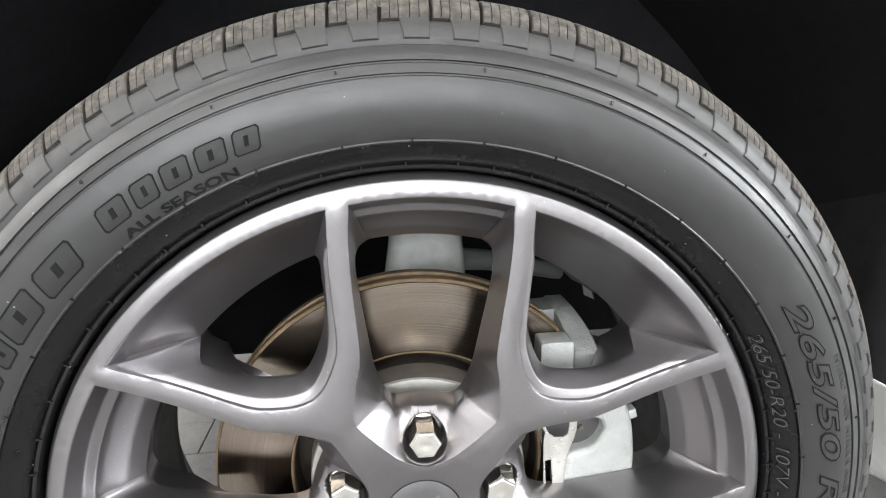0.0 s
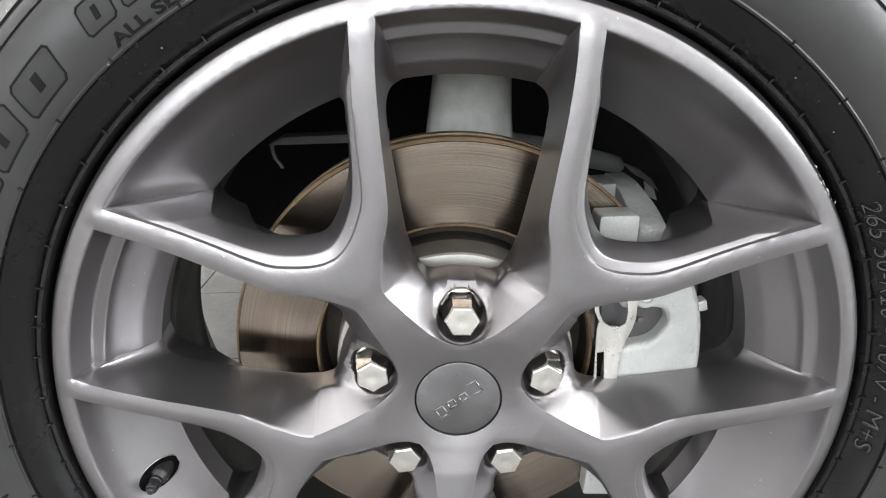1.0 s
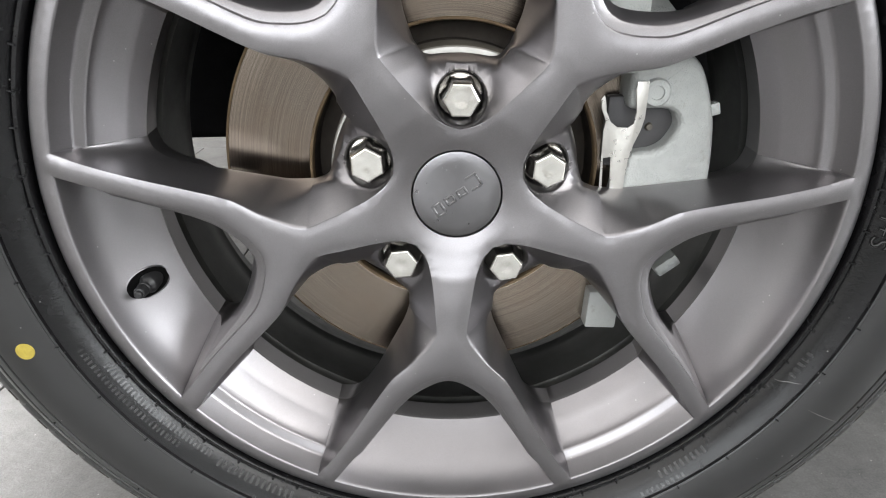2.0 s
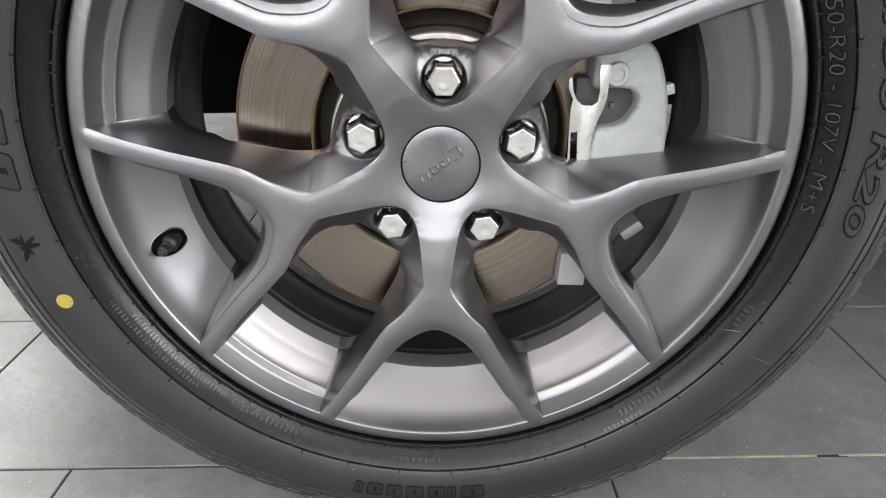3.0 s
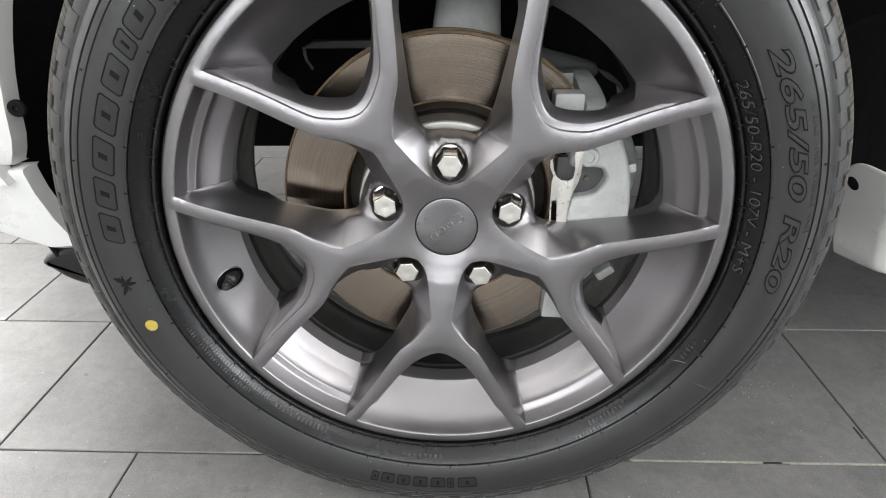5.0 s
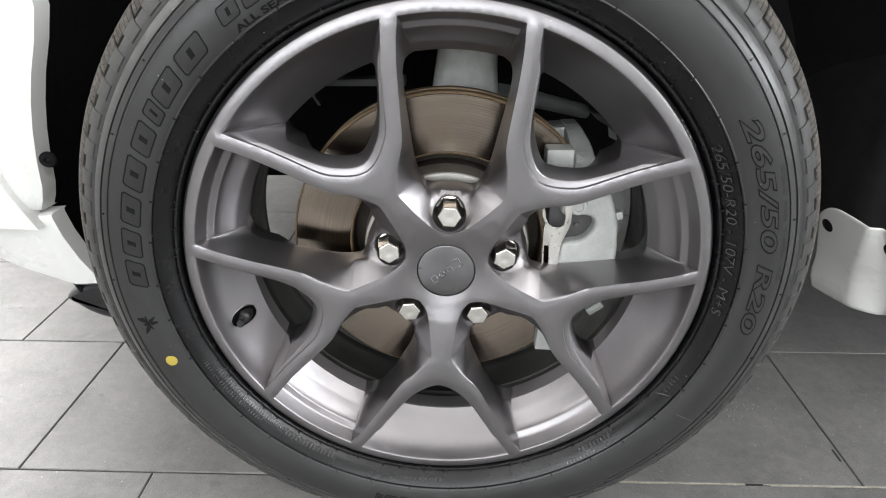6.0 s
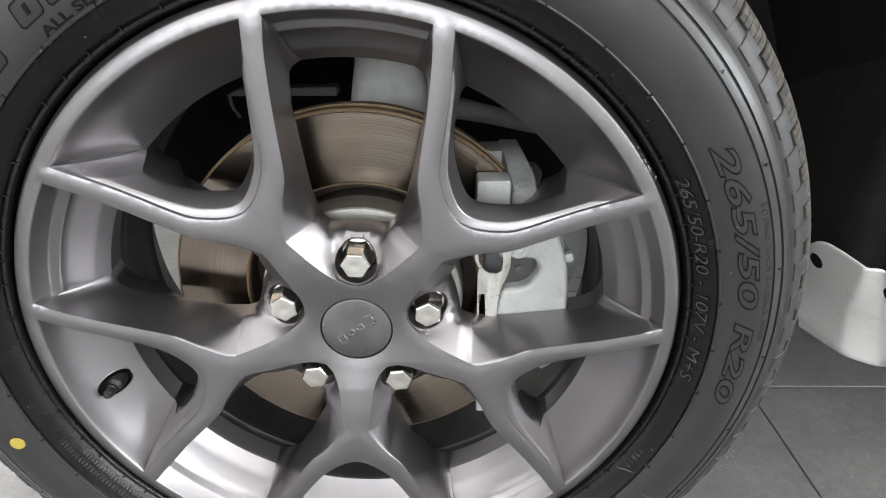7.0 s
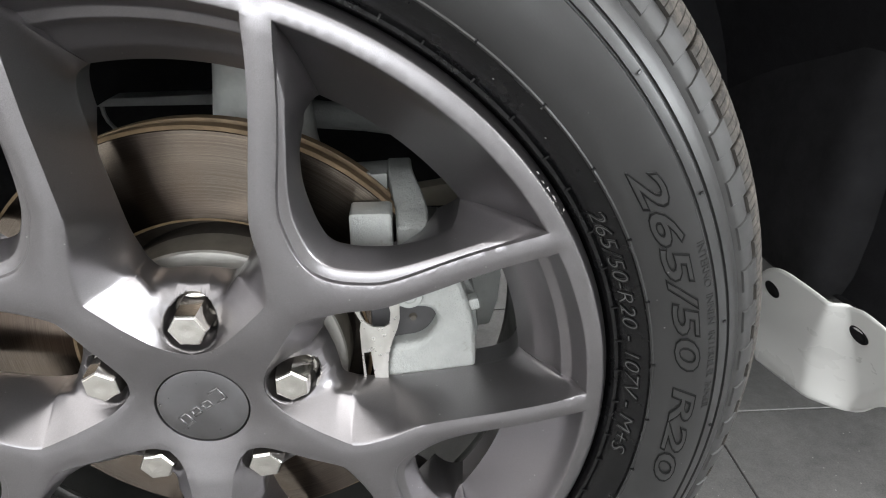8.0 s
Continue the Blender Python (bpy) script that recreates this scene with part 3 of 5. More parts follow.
    for r, y in ((0.0310, 0.0135), (0.0310, 0.030)):
        row = []
        for i in range(60):
            x, z = pol(r, i * 6)
            row.append(bm.verts.new((x, y, z)))
        for i in range(60):
            j = (i + 1) % 60
            bm.faces.new((prev[i], prev[j], row[j], row[i]))
        prev = row
    # holes for the nuts
    for s in range(5):
        c = turned(Vector(pol(NUT_R, 36)), -90 + 72 * s)
        fine = [e for e in bm.edges if all(math.hypot(v.co.x - c.x, v.co.z - c.y) < 0.024 and v.co.y < 0.035 for v in e.verts)]
        bmesh.ops.subdivide_edges(bm, edges=fine, cuts=3, use_grid_fill=True)
        cut = []
        for f in bm.faces:
            m = f.calc_center_median()
            if math.hypot(m.x - c.x, m.z - c.y) < NUT_HOLE and m.y < 0.06:
                cut.append(f)
        bmesh.ops.delete(bm, geom=cut, context="FACES")
        ring = [e for e in bm.edges if e.is_boundary and all(math.hypot(v.co.x - c.x, v.co.z - c.y) < NUT_HOLE * 1.3 for v in e.verts) and all(v.co.y < 0.05 for v in e.verts)]
        for v in {v for e in ring for v in e.verts}:
            d = Vector((v.co.x - c.x, v.co.z - c.y))
            d = d.normalized() * NUT_HOLE
            v.co.x, v.co.z = c.x + d.x, c.y + d.y
        got = bmesh.ops.extrude_edge_only(bm, edges=ring)
        for v in got["geom"]:
            if isinstance(v, bmesh.types.BMVert):
                d = Vector((v.co.x - c.x, v.co.z - c.y)) * 0.93
                v.co.x, v.co.z = c.x + d.x, c.y + d.y
                v.co.y += 0.0014
        row = [e for e in got["geom"] if isinstance(e, bmesh.types.BMEdge)]
        got = bmesh.ops.extrude_edge_only(bm, edges=row)
        for v in got["geom"]:
            if isinstance(v, bmesh.types.BMVert):
                v.co.y = 0.058
    rim = part("rim", bm, M_RIM, WHEEL, "satin dark silver alloy rim with five forked spokes", 48)
    flat_faces = rim.modifiers.new("normals", "WEIGHTED_NORMAL")
    flat_faces.keep_sharp, flat_faces.weight = True, 80
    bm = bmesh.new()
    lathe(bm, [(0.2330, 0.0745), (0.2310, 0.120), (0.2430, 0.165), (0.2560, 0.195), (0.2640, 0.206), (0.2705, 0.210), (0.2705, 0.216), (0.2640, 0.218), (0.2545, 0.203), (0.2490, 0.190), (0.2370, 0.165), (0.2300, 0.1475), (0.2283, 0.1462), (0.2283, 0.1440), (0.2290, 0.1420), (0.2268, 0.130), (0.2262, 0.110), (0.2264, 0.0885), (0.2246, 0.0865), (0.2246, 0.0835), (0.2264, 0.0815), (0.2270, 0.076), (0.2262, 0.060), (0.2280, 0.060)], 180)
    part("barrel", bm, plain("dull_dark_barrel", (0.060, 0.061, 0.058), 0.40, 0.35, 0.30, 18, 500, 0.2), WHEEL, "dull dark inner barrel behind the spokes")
    return rim


build_rim()


def hex_nut(s):
    """A closed chrome nut: washer seat, six-sided body and faceted cap."""
    c = turned(Vector(pol(NUT_R, 36)), -90 + 72 * s)
    twist = (8, 26, -2, 31, 5)[s]
    bm = bmesh.new()
    prev = None
    rows = [(0.0152, 0.060, 0), (0.0154, 0.0340, 0), (0.0149, 0.0322, 0), (0.0140, 0.0312, 0), (0.0134, 0.0310, 0), (0.0118, 0.0307, 1), (0.0116, 0.0295, 1), (0.0104, 0.0116, 1), (0.0101, 0.0101, 1), (0.0095, 0.0091, 1), (0.0088, 0.0087, 1), (0.0060, 0.0086, 0), (0.0038, 0.0087, 0), (0.0014, 0.0090, 0)]
    n = 36
    for r, y, kind in rows:
        row = []
        for i in range(n):
            a = 360 * i / n
            k = (a % 60) - 30
            hexr = r * math.cos(radians(30)) / math.cos(radians(k)) * 1.20
            rr = hexr if kind == 1 else (0.5 * (hexr + r) if kind == 2 else r)
            x, z = pol(rr, a + twist)
            row.append(bm.verts.new((c.x + x, y, c.y + z)))
        if prev:
            for i in range(n):
                j = (i + 1) % n
                bm.faces.new((prev[i], prev[j], row[j], row[i]))
        prev = row
    bm.faces.new(prev)
    return part("lug_nut", bm, M_CHROME, WHEEL, "bright chrome hexagonal lug nut", 14)


for s in range(5):
    hex_nut(s)


def build_cap():
    bm = bmesh.new()
    rings = lathe(bm, [(0.0303, 0.022), (0.0303, 0.0142), (0.0298, 0.0132), (0.0285, 0.0128), (0.022, 0.0122), (0.012, 0.0118), (0.004, 0.0117)], 72)
    bm.faces.new(rings[-1])
    m_cap = plain("dark_grey_cap", (0.21, 0.206, 0.212), 0.34, 0.95, 0.06, 60, 900, 0.12)
    nt = m_cap.node_tree
    tangent = nt.nodes.new("ShaderNodeTangent")
    tangent.direction_type, tangent.axis = "RADIAL", "Y"
    nt.links.new(tangent.outputs[0], nt.nodes["Principled BSDF"].inputs["Tangent"])
    nt.nodes["Principled BSDF"].inputs["Anisotropic"].default_value = 0.6
    cap = part("center_cap", bm, m_cap, WHEEL, "dark grey round centre cap with a small raised mark")
    bm = bmesh.new()
    up = Matrix.Rotation(radians(-33), 4, "Y") @ Matrix.Diagonal((1.25, 1, 1.25, 1))
    for x, w, h, dz in ((-0.0125, 0.0060, 0.0075, -0.0014), (-0.0045, 0.0058, 0.0050, 0), (0.0032, 0.0058, 0.0050, 0), (0.0118, 0.0070, 0.0085, 0.0015)):
        for k, (bx, bz, bw, bh) in enumerate(((-w / 2 + 0.0006, 0, 0.0014, h), (w / 2 - 0.0006, 0, 0.0014, h), (0, h / 2 - 0.0006, w, 0.0014), (0, -h / 2 + 0.0006, w, 0.0014))):
            if k == 0 and x > 0.01:
                continue
            rounded_box(bm, bw, 0.0012, bh, up @ Matrix.Translation((x + bx, 0.0117, dz + bz)), 0.0004, 1)
    part("raised_mark", bm, plain("satin_mark", (0.20, 0.197, 0.20), 0.28, 0.9, 0.05), cap, "small raised emblem in four plain shapes")


build_cap()

# ---------------------------------------------------------------- tyre
SIDE = [(0.2665, 0.012), (0.2715, 0.0095), (0.2728, 0.0035), (0.2732, -0.0010), (0.2745, -0.0030), (0.2765, -0.0034), (0.2778, -0.0022), (0.2784, -0.0032), (0.2800, -0.0062), (0.2830, -0.0095),
        (0.2870, -0.0135), (0.2912, -0.0166), (0.2916, -0.0189), (0.2925, -0.0196), (0.2934, -0.0192), (0.2960, -0.0206), (0.3020, -0.0225), (0.3080, -0.0236), (0.3150, -0.0240), (0.3220, -0.0236), (0.3280, -0.0226),
        (0.3300, -0.0221), (0.3306, -0.0207), (0.3314, -0.0207), (0.3320, -0.0219), (0.3350, -0.0210), (0.3374, -0.0199), (0.3380, -0.0184), (0.3388, -0.0182), (0.3395, -0.0194), (0.3424, -0.0178), (0.3450, -0.0158), (0.3478, -0.0132)]
SHOULDER = [(0.3484, -0.0112), (0.3518, -0.0114), (0.3546, -0.0104), (0.3592, -0.0073), (0.3612, -0.0056), (0.3622, -0.0040), (0.3632, 0.0025), (0.3672, 0.0100), (0.3720, 0.0190), (0.3752, 0.0300), (0.3770, 0.048), (0.3778, 0.08), (0.3780, 0.113)]
# the proud surface of the shoulder and the tread over it
PROUD = [(0.3512, -0.0113), (0.3524, -0.0121), (0.3550, -0.0112), (0.3598, -0.0080), (0.3640, -0.0044), (0.3652, -0.0032), (0.3664, -0.0020), (0.3692, 0.0010), (0.3737, 0.0067), (0.3777, 0.0141), (0.3803, 0.0243), (0.3820, 0.0380), (0.3828, 0.0520)]


def side_y(r):
    return along(SIDE + SHOULDER, r)


def rest_on_floor(me, m, extra=0.0):
    """The tyre gives where it meets the floor."""
    inv = m.inverted()
    for v in me.vertices:
        w = m @ v.co
        if w.z < 0.0012 + extra:
            w.z = 0.0012 + extra
            v.co = inv @ w


def build_tyre():
    back = [(r, 0.226 - y) for r, y in (SIDE + SHOULDER)[::-1]][1:]
    bm = bmesh.new()
    lathe(bm, SIDE[12:] + SHOULDER + back, 240)
    for f in bm.faces:
        if math.hypot(f.calc_center_median().x, f.calc_center_median().z) > 0.3500:
            f.material_index = 1
    tyre = part("tyre", bm, M_TYRE, WHEEL, "black rubber tyre with ribbed shoulder", 28)
    tyre.data.materials.append(M_LUG)
    rest_on_floor(tyre.data, WHEEL_POSE)
    bm = bmesh.new()
    lathe(bm, SIDE[:13], 240)
    part("bead_band", bm, M_BEAD, tyre, "darker glossy rubber band beside the rim", 28)
    return tyre


TYRE = build_tyre()
N_BLOCKS = 74


def block_mesh():
    """One shoulder block: a siped tread lug with a plate on the sidewall below it; a pocket stays open beside the plate."""
    bm = bmesh.new()
    step = 360 / N_BLOCKS
    first = 4
    cols = [0.035, 0.055, 0.19, 0.200, 0.210, 0.36, 0.370, 0.380, 0.44, 0.455, 0.58, 0.590, 0.600, 0.76, 0.770, 0.780, 0.945, 0.965]
    cut = {3: 0.0013, 6: 0.0013, 11: 0.0013, 14: 0.0013}
    grid = []
    for k, (r, y) in enumerate(PROUD):
        row = []
        for c, pos in enumerate(cols):
            d = cut.get(c, 0.0) if k > first else 0.0
            if c in (0, len(cols) - 1) or (k <= first and c == 8):
                d += 0.0007
            bent_pos = pos + (0.05 * (k - first) / (len(PROUD) - 1 - first) if k > first else 0.0)
            if k in (3, 4) and c in (8, 9):
                bent_pos -= 0.03 * (k - 2)
            x, z = pol(r - d, 90 - (bent_pos - 0.5) * step)
            row.append(bm.verts.new((x, y + 0.6 * d, z)))
        grid.append(row)
    for k in range(len(PROUD) - 1):
        for c in range(len(cols) - 1):
            if k < first and c < 8:
                continue
            bm.faces.new((grid[k][c], grid[k][c + 1], grid[k + 1][c + 1], grid[k + 1][c])).material_index = 1 if k < first else 0
    for v in [v for v in bm.verts if not v.link_faces]:
        bm.verts.remove(v)
    rim = [e for e in bm.edges if e.is_boundary]
    made = bmesh.ops.extrude_edge_only(bm, edges=rim)["geom"]
    for v in made:
        if isinstance(v, bmesh.types.BMVert):
            r = math.hypot(v.co.x, v.co.z)
            k = (r - 0.0050) / r
            v.co = (v.co.x * k, v.co.y + 0.0045, v.co.z * k)
    bmesh.ops.recalc_face_normals(bm, faces=bm.faces)
    me = bpy.data.meshes.new("tread_block")
    bm.to_mesh(me)
    bm.free()
    for p in me.polygons:
        p.use_smooth = True
    me.set_sharp_from_angle(angle=radians(24))
    me.materials.append(M_TREAD)
    me.materials.append(M_LUG)
    return me


def lay_tread():
    block = block_mesh()
    for i in range(N_BLOCKS):
        a = 360 / N_BLOCKS * i
        turn = Matrix.Rotation(radians(-a), 4, "Y")
        mine = block
        if (WHEEL_POSE @ turn @ Vector((0, 0.02, 0.3866))).z < 0.02:
            mine = block.copy()
            rest_on_floor(mine, WHEEL_POSE @ turn)
        ob = new("tread_block", mine)
        ob.parent = TYRE
        ob.matrix_basis = turn
    # the ribs farther round the tread
    bm = bmesh.new()
    for y0, y1 in ((0.060, 0.092), (0.100, 0.128), (0.136, 0.166), (0.174, 0.236)):
        for i in range(N_BLOCKS):
            a0, a1 = 360 / N_BLOCKS * (i - 0.44), 360 / N_BLOCKS * (i + 0.44)
            q = []
            for r in (0.3765, 0.3845):
                for y in (y0, y1):
                    rr = r if y < 0.17 else r - 0.35 * (y - 0.17) ** 1.0 * 0.3
                    for a in (a0, a1):
                        x, z = pol(rr, a)
                        q.append(bm.verts.new((x, y, z)))
            for f in ((4, 5, 7, 6), (0, 4, 6, 2), (1, 3, 7, 5), (0, 1, 5, 4), (2, 6, 7, 3)):
                bm.faces.new([q[k] for k in f])
    ribs = part("tread_ribs", bm, M_TREAD, TYRE, "dusty inner tread ribs", 30)
    rest_on_floor(ribs.data, WHEEL_POSE)
    ribs["kind"] = "stuff"


def bent(points, radius, start_deg, lift):
    """Lay flat writing (x along, y up) on the sidewall, running clockwise with its top outward."""
    out = []
    for x, y, h in points:
        r = radius + y
        a = start_deg - math.degrees(x / radius)
        px, pz = pol(r, a)
        out.append((px, side_y(r) - lift - h, pz))
    return out


def text_mesh(body, size, width, outline=0.0, shear=0.0, extrude=0.0, bold=0.0):
    """Built-in font as (vertices, faces), fitted to a width; the outline draws the letters' rims as fine beads."""
    cu = bpy.data.curves.new("writing", "FONT")
    cu.body, cu.size, cu.shear, cu.resolution_u, cu.offset = body, size, shear, 3, bold * size
    if outline:
        cu.fill_mode, cu.bevel_depth, cu.bevel_resolution = "NONE", outline, 0
    else:
        cu.extrude = extrude
    ob = new("writing", cu)
    bpy.context.view_layer.update()
    me = bpy.data.meshes.new_from_object(ob.evaluated_get(bpy.context.evaluated_depsgraph_get()))
    bpy.data.objects.remove(ob)
    bpy.data.curves.remove(cu)
    xs = [v.co.x for v in me.vertices]
    k = width / (max(xs) - min(xs))
    pts = [((v.co.x - min(xs)) * k, v.co.y, v.co.z) for v in me.vertices]
    faces = [tuple(p.vertices) for p in me.polygons]
    bpy.data.meshes.remove(me)
    return pts, faces


def islands(pts, faces):
    """Faces grouped into connected pieces, each with its reach along the line."""
    root = list(range(len(pts)))

    def top(i):
        while root[i] != i:
            root[i] = root[root[i]]
            i = root[i]
        return i

    for f in faces:
        for k in f[1:]:
            root[top(k)] = top(f[0])
    groups = {}
    for f in faces:
        groups.setdefault(top(f[0]), []).append(f)
    out = []
    for fs in groups.values():
        xs = [pts[k][0] for f in fs for k in f]
        out.append((min(xs), max(xs), fs))
    return sorted(out, key=lambda g: g[0])


def sidewall_text(name, body, size, radius, start, end, mat, shear=0.0, raised=0.0005, bead=0.0, label="", bold=0.0):
    """Raised writing, one object a character; bead: a fine rim round each, near-black for the letter's shadow."""
    width = radians(start - end) * radius
    pts, faces = text_mesh(body, size, width, 0, shear, raised, bold)
    letters = islands(pts, faces)
    groups = [[(pts, g[2], 0)] for g in letters]
    if bead:
        p2, f2 = text_mesh(body, size, width, bead, shear, 0, bold)
        for g in islands(p2, f2):
            mid = (g[0] + g[1]) / 2
            best = min(range(len(letters)), key=lambda i: abs((letters[i][0] + letters[i][1]) / 2 - mid))
            groups[best].append((p2, g[2], 1))
    for group in groups:
        verts, polys, slots = [], [], []
        for ps, fs, slot in group:
            where = {}
            for f in fs:
                for k in f:
                    if k not in where:
                        where[k] = len(verts)
                        x, y, h = ps[k]
                        verts.extend(bent([(x, y, h)], radius, start, raised * 0.9 if slot else 0.0))
                polys.append([where[k] for k in f])
                slots.append(slot)
        me = bpy.data.meshes.new(name)
        me.from_pydata(verts, [], polys)
        me.materials.append(mat)
        me.materials.append(M_LETTER)
        me.polygons.foreach_set("material_index", slots)
        ob = new(name, me)
        ob.parent = TYRE
        if label:
            ob["label"] = label


def outline_letter(bm, x, w, h, lean, thick, depth, radius, start):
    """One plain leaning shape in place of a brand letter: a raised border, coloured dark as its shadow, round a flat
    middle.
    """
    def ring(inset):
        c = [(x + inset, inset), (x + w - inset, inset), (x + w - inset, h - inset), (x + inset, h - inset)]
        cut = (min(w, h) - 2 * inset) * 0.12
        out = []
        for i in range(4):
            px, py = c[i]
            (ax, ay), (bx, by) = c[i - 1], c[(i + 1) % 4]
            la, lb = math.hypot(ax - px, ay - py), math.hypot(bx - px, by - py)
            out.append((px + (ax - px) / la * cut, py + (ay - py) / la * cut))
            out.append((px + (bx - px) / lb * cut, py + (by - py) / lb * cut))
        fine = []
        for i in range(8):
            (px, py), (qx, qy) = out[i], out[(i + 1) % 8]
            fine += [(px + (qx - px) * k / 3, py + (qy - py) * k / 3) for k in range(3)]
        return [(px + py * lean, py) for px, py in fine]

    def verts(pts, lift):
        return [bm.verts.new(p) for p in bent([(px, py, 0) for px, py in pts], radius, start, lift)]

    rows = [verts(ring(0), -0.0002), verts(ring(0), depth), verts(ring(thick), depth), verts(ring(thick), depth * 0.35)]
    for a, b in zip(rows, rows[1:]):
        for i in range(24):
            j = (i + 1) % 24
            bm.faces.new((a[i], a[j], b[j], b[i])).material_index = 1
    chain = [rows[-1]] + [verts(ring(thick + (min(w, h) / 2 - thick) * f), depth * 0.35) for f in (0.3, 0.6, 0.9)]
    for a, b in zip(chain, chain[1:]):
        for i in range(24):
            j = (i + 1) % 24
            bm.faces.new((a[i], a[j], b[j], b[i]))
    bm.faces.new(chain[-1])
    # a slot in the middle, drawn as a raised patch in the shadow colour
    a, b = 0.42, 0.58
    slot = [(x + w * a + h * 0.3 * lean, h * 0.3), (x + w * b + h * 0.3 * lean, h * 0.3), (x + w * b + h * 0.7 * lean, h * 0.7), (x + w * a + h * 0.7 * lean, h * 0.7)]
    up, low = verts(slot, depth * 1.1), verts(slot, 0.0)
    for i in range(4):
        bm.faces.new((up[i], up[(i + 1) % 4], low[(i + 1) % 4], low[i])).material_index = 1
    bm.faces.new(up).material_index = 1


def brand_shapes(radius, start, end, widths, h, lean, thick, gap=0.18):
    total = radians(start - end) * radius
    unit = total / sum(widths)
    x = 0.0
    for w in widths:
        bm = bmesh.new()
        outline_letter(bm, x, w * unit * (1 - gap), h, lean, thick, 0.0006, radius, start)
        part("raised_shape", bm, M_BRAND, TYRE, "", 30).data.materials.append(M_LETTER)
        x += w * unit


EMBLEM = -171.8


def mark_tyre():
    sidewall_text("size_character", "265/50 R20", 0.0204, 0.3050, 34.2, -9.6, M_TYRE, 0.22, 0.0008, 0.0004, bold=0.02)
    sidewall_text("season_character", "ALL SEASON", 0.0074, 0.2945, 125.3, 110.2, M_LETTER, 0.0, 0.0005, bold=0.03)
    sidewall_text("side_character", "INTERNO  INNEN  INTERIEUR  INNER", 0.0062, 0.3250, 23.5, 2.0, M_EDGE, 0.0, 0.0004)
    sidewall_text("small_size_character", "265/50-R20 - 107V - M+S", 0.0100, 0.2797, 30.8, -7.5, M_SMALL, 0.1, 0.0009, 0.0003)
    # brand words and unreadable moulding as plain raised shapes
    brand_shapes(0.3000, 180.5, 129.5, (1, 1, 1.1, 1.1, 1, 0.55, 1.1, 1.15), 0.0180, 0.30, 0.0009)
    brand_shapes(0.3040, 126.5, 106.0, (1.1, 0.9, 1, 1.05, 0.9), 0.0145, 0.26, 0.0008)
    brand_shapes(0.3060, -83.5, -106.5, (1.3, 0.5, 1, 1, 0.9, 0.9, 0.5), 0.0150, 0.0, 0.0008)
    for start, end, rad, h, n in ((-47.0, -56.0, 0.2810, 0.0040, 9), (-52.0, -60.0, 0.2872, 0.0028, 9), (-119.0, -133.0, 0.2800, 0.0045, 14), (-91.0, -101.0, 0.2830, 0.0028, 8), (-25.0, -30.0, 0.2815, 0.0035, 5), (-134.0, -156.0, 0.2795, 0.0030, 30), (-139.0, -160.0, 0.2845, 0.0026, 28)):
        for i in range(n):
            bm = bmesh.new()
            a = start + (end - start) * i / n
            w = abs(radians(end - start)) * rad / n * 0.45
            pts = bent([(0, 0, 0), (w, 0, 0), (w, h, 0), (0, h, 0)], rad, a, 0.0004)
            low = bent([(0, 0, 0), (w, 0, 0), (w, h, 0), (0, h, 0)], rad, a, -0.0006)
            p, q = [bm.verts.new(v) for v in pts], [bm.verts.new(v) for v in low]
            bm.faces.new(p)
            for k in range(4):
                bm.faces.new((p[k], p[(k + 1) % 4], q[(k + 1) % 4], q[k]))
            part("moulded_bar", bm, M_MOULD, TYRE, "", 0)
    # small moulding nubs round the bead and the sidewall's step
    for count, rad, w, h in ((64, 0.2752, 0.0011, 0.0034), (40, 0.2917, 0.0010, 0.0022), (26, 0.3344, 0.0012, 0.0020)):
        bm = bmesh.new()
        for i in range(count):
            a = 360 * i / count + random.uniform(-1, 1)
            top = [bm.verts.new(p) for p in bent([(0, 0, 0), (w, 0, 0), (w, h, 0), (0, h, 0)], rad, a, 0.0012)]
            low = [bm.verts.new(p) for p in bent([(0, 0, 0), (w, 0, 0), (w, h, 0), (0, h, 0)], rad, a, -0.0010)]
            bm.faces.new(top)
            for k in range(4):
                bm.faces.new((top[k], top[(k + 1) % 4], low[(k + 1) % 4], low[k]))
        tagged(part("moulding", bm, M_BEAD, TYRE, "tiny moulding nubs", 0), kind="stuff")
    # small emblem as a plain raised blot
    bm = bmesh.new()
    rows = []
    for lift, k in ((-0.0002, 1.0), (0.0005, 1.0), (0.0006, 0.55)):
        row = []
        for i in range(48):
            a = 2 * math.pi * i / 48
            d = k * (0.0060 + 0.0030 * math.sin(3 * a + 0.5) + 0.0024 * math.sin(7 * a + 2.0) + 0.0018 * math.sin(12 * a))
            x, z = pol(0.3140, EMBLEM)
            q = Vector((x + 1.0 * d * math.cos(a), z + 1.15 * d * math.sin(a)))
            row.append(bm.verts.new((q.x, side_y(q.length) - lift, q.y)))
        rows.append(row)
    for a, b in zip(rows, rows[1:]):
        for i in range(48):
            bm.faces.new((a[i], a[(i + 1) % 48], b[(i + 1) % 48], b[i]))
    bm.faces.new(rows[-1])
    part("raised_emblem", bm, M_LETTER, TYRE, "small dark raised emblem", 30)
    # paint mark
    bm = bmesh.new()
    c = pol(0.3108, -162.6)
    rows = []
    for r, lift in ((0.0062, 0.0001), (0.0060, 0.0006), (0.0030, 0.0007)):
        row = []
        for i in range(28):
            px, pz = pol(r, i * 360 / 28)
            q = Vector((c[0] + px, c[1] + pz))
            row.append(bm.verts.new((q.x, side_y(q.length) - lift, q.y)))
        rows.append(row)
    for a, b in zip(rows, rows[1:]):
        for i in range(28):
            bm.faces.new((a[i], a[(i + 1) % 28], b[(i + 1) % 28], b[i]))
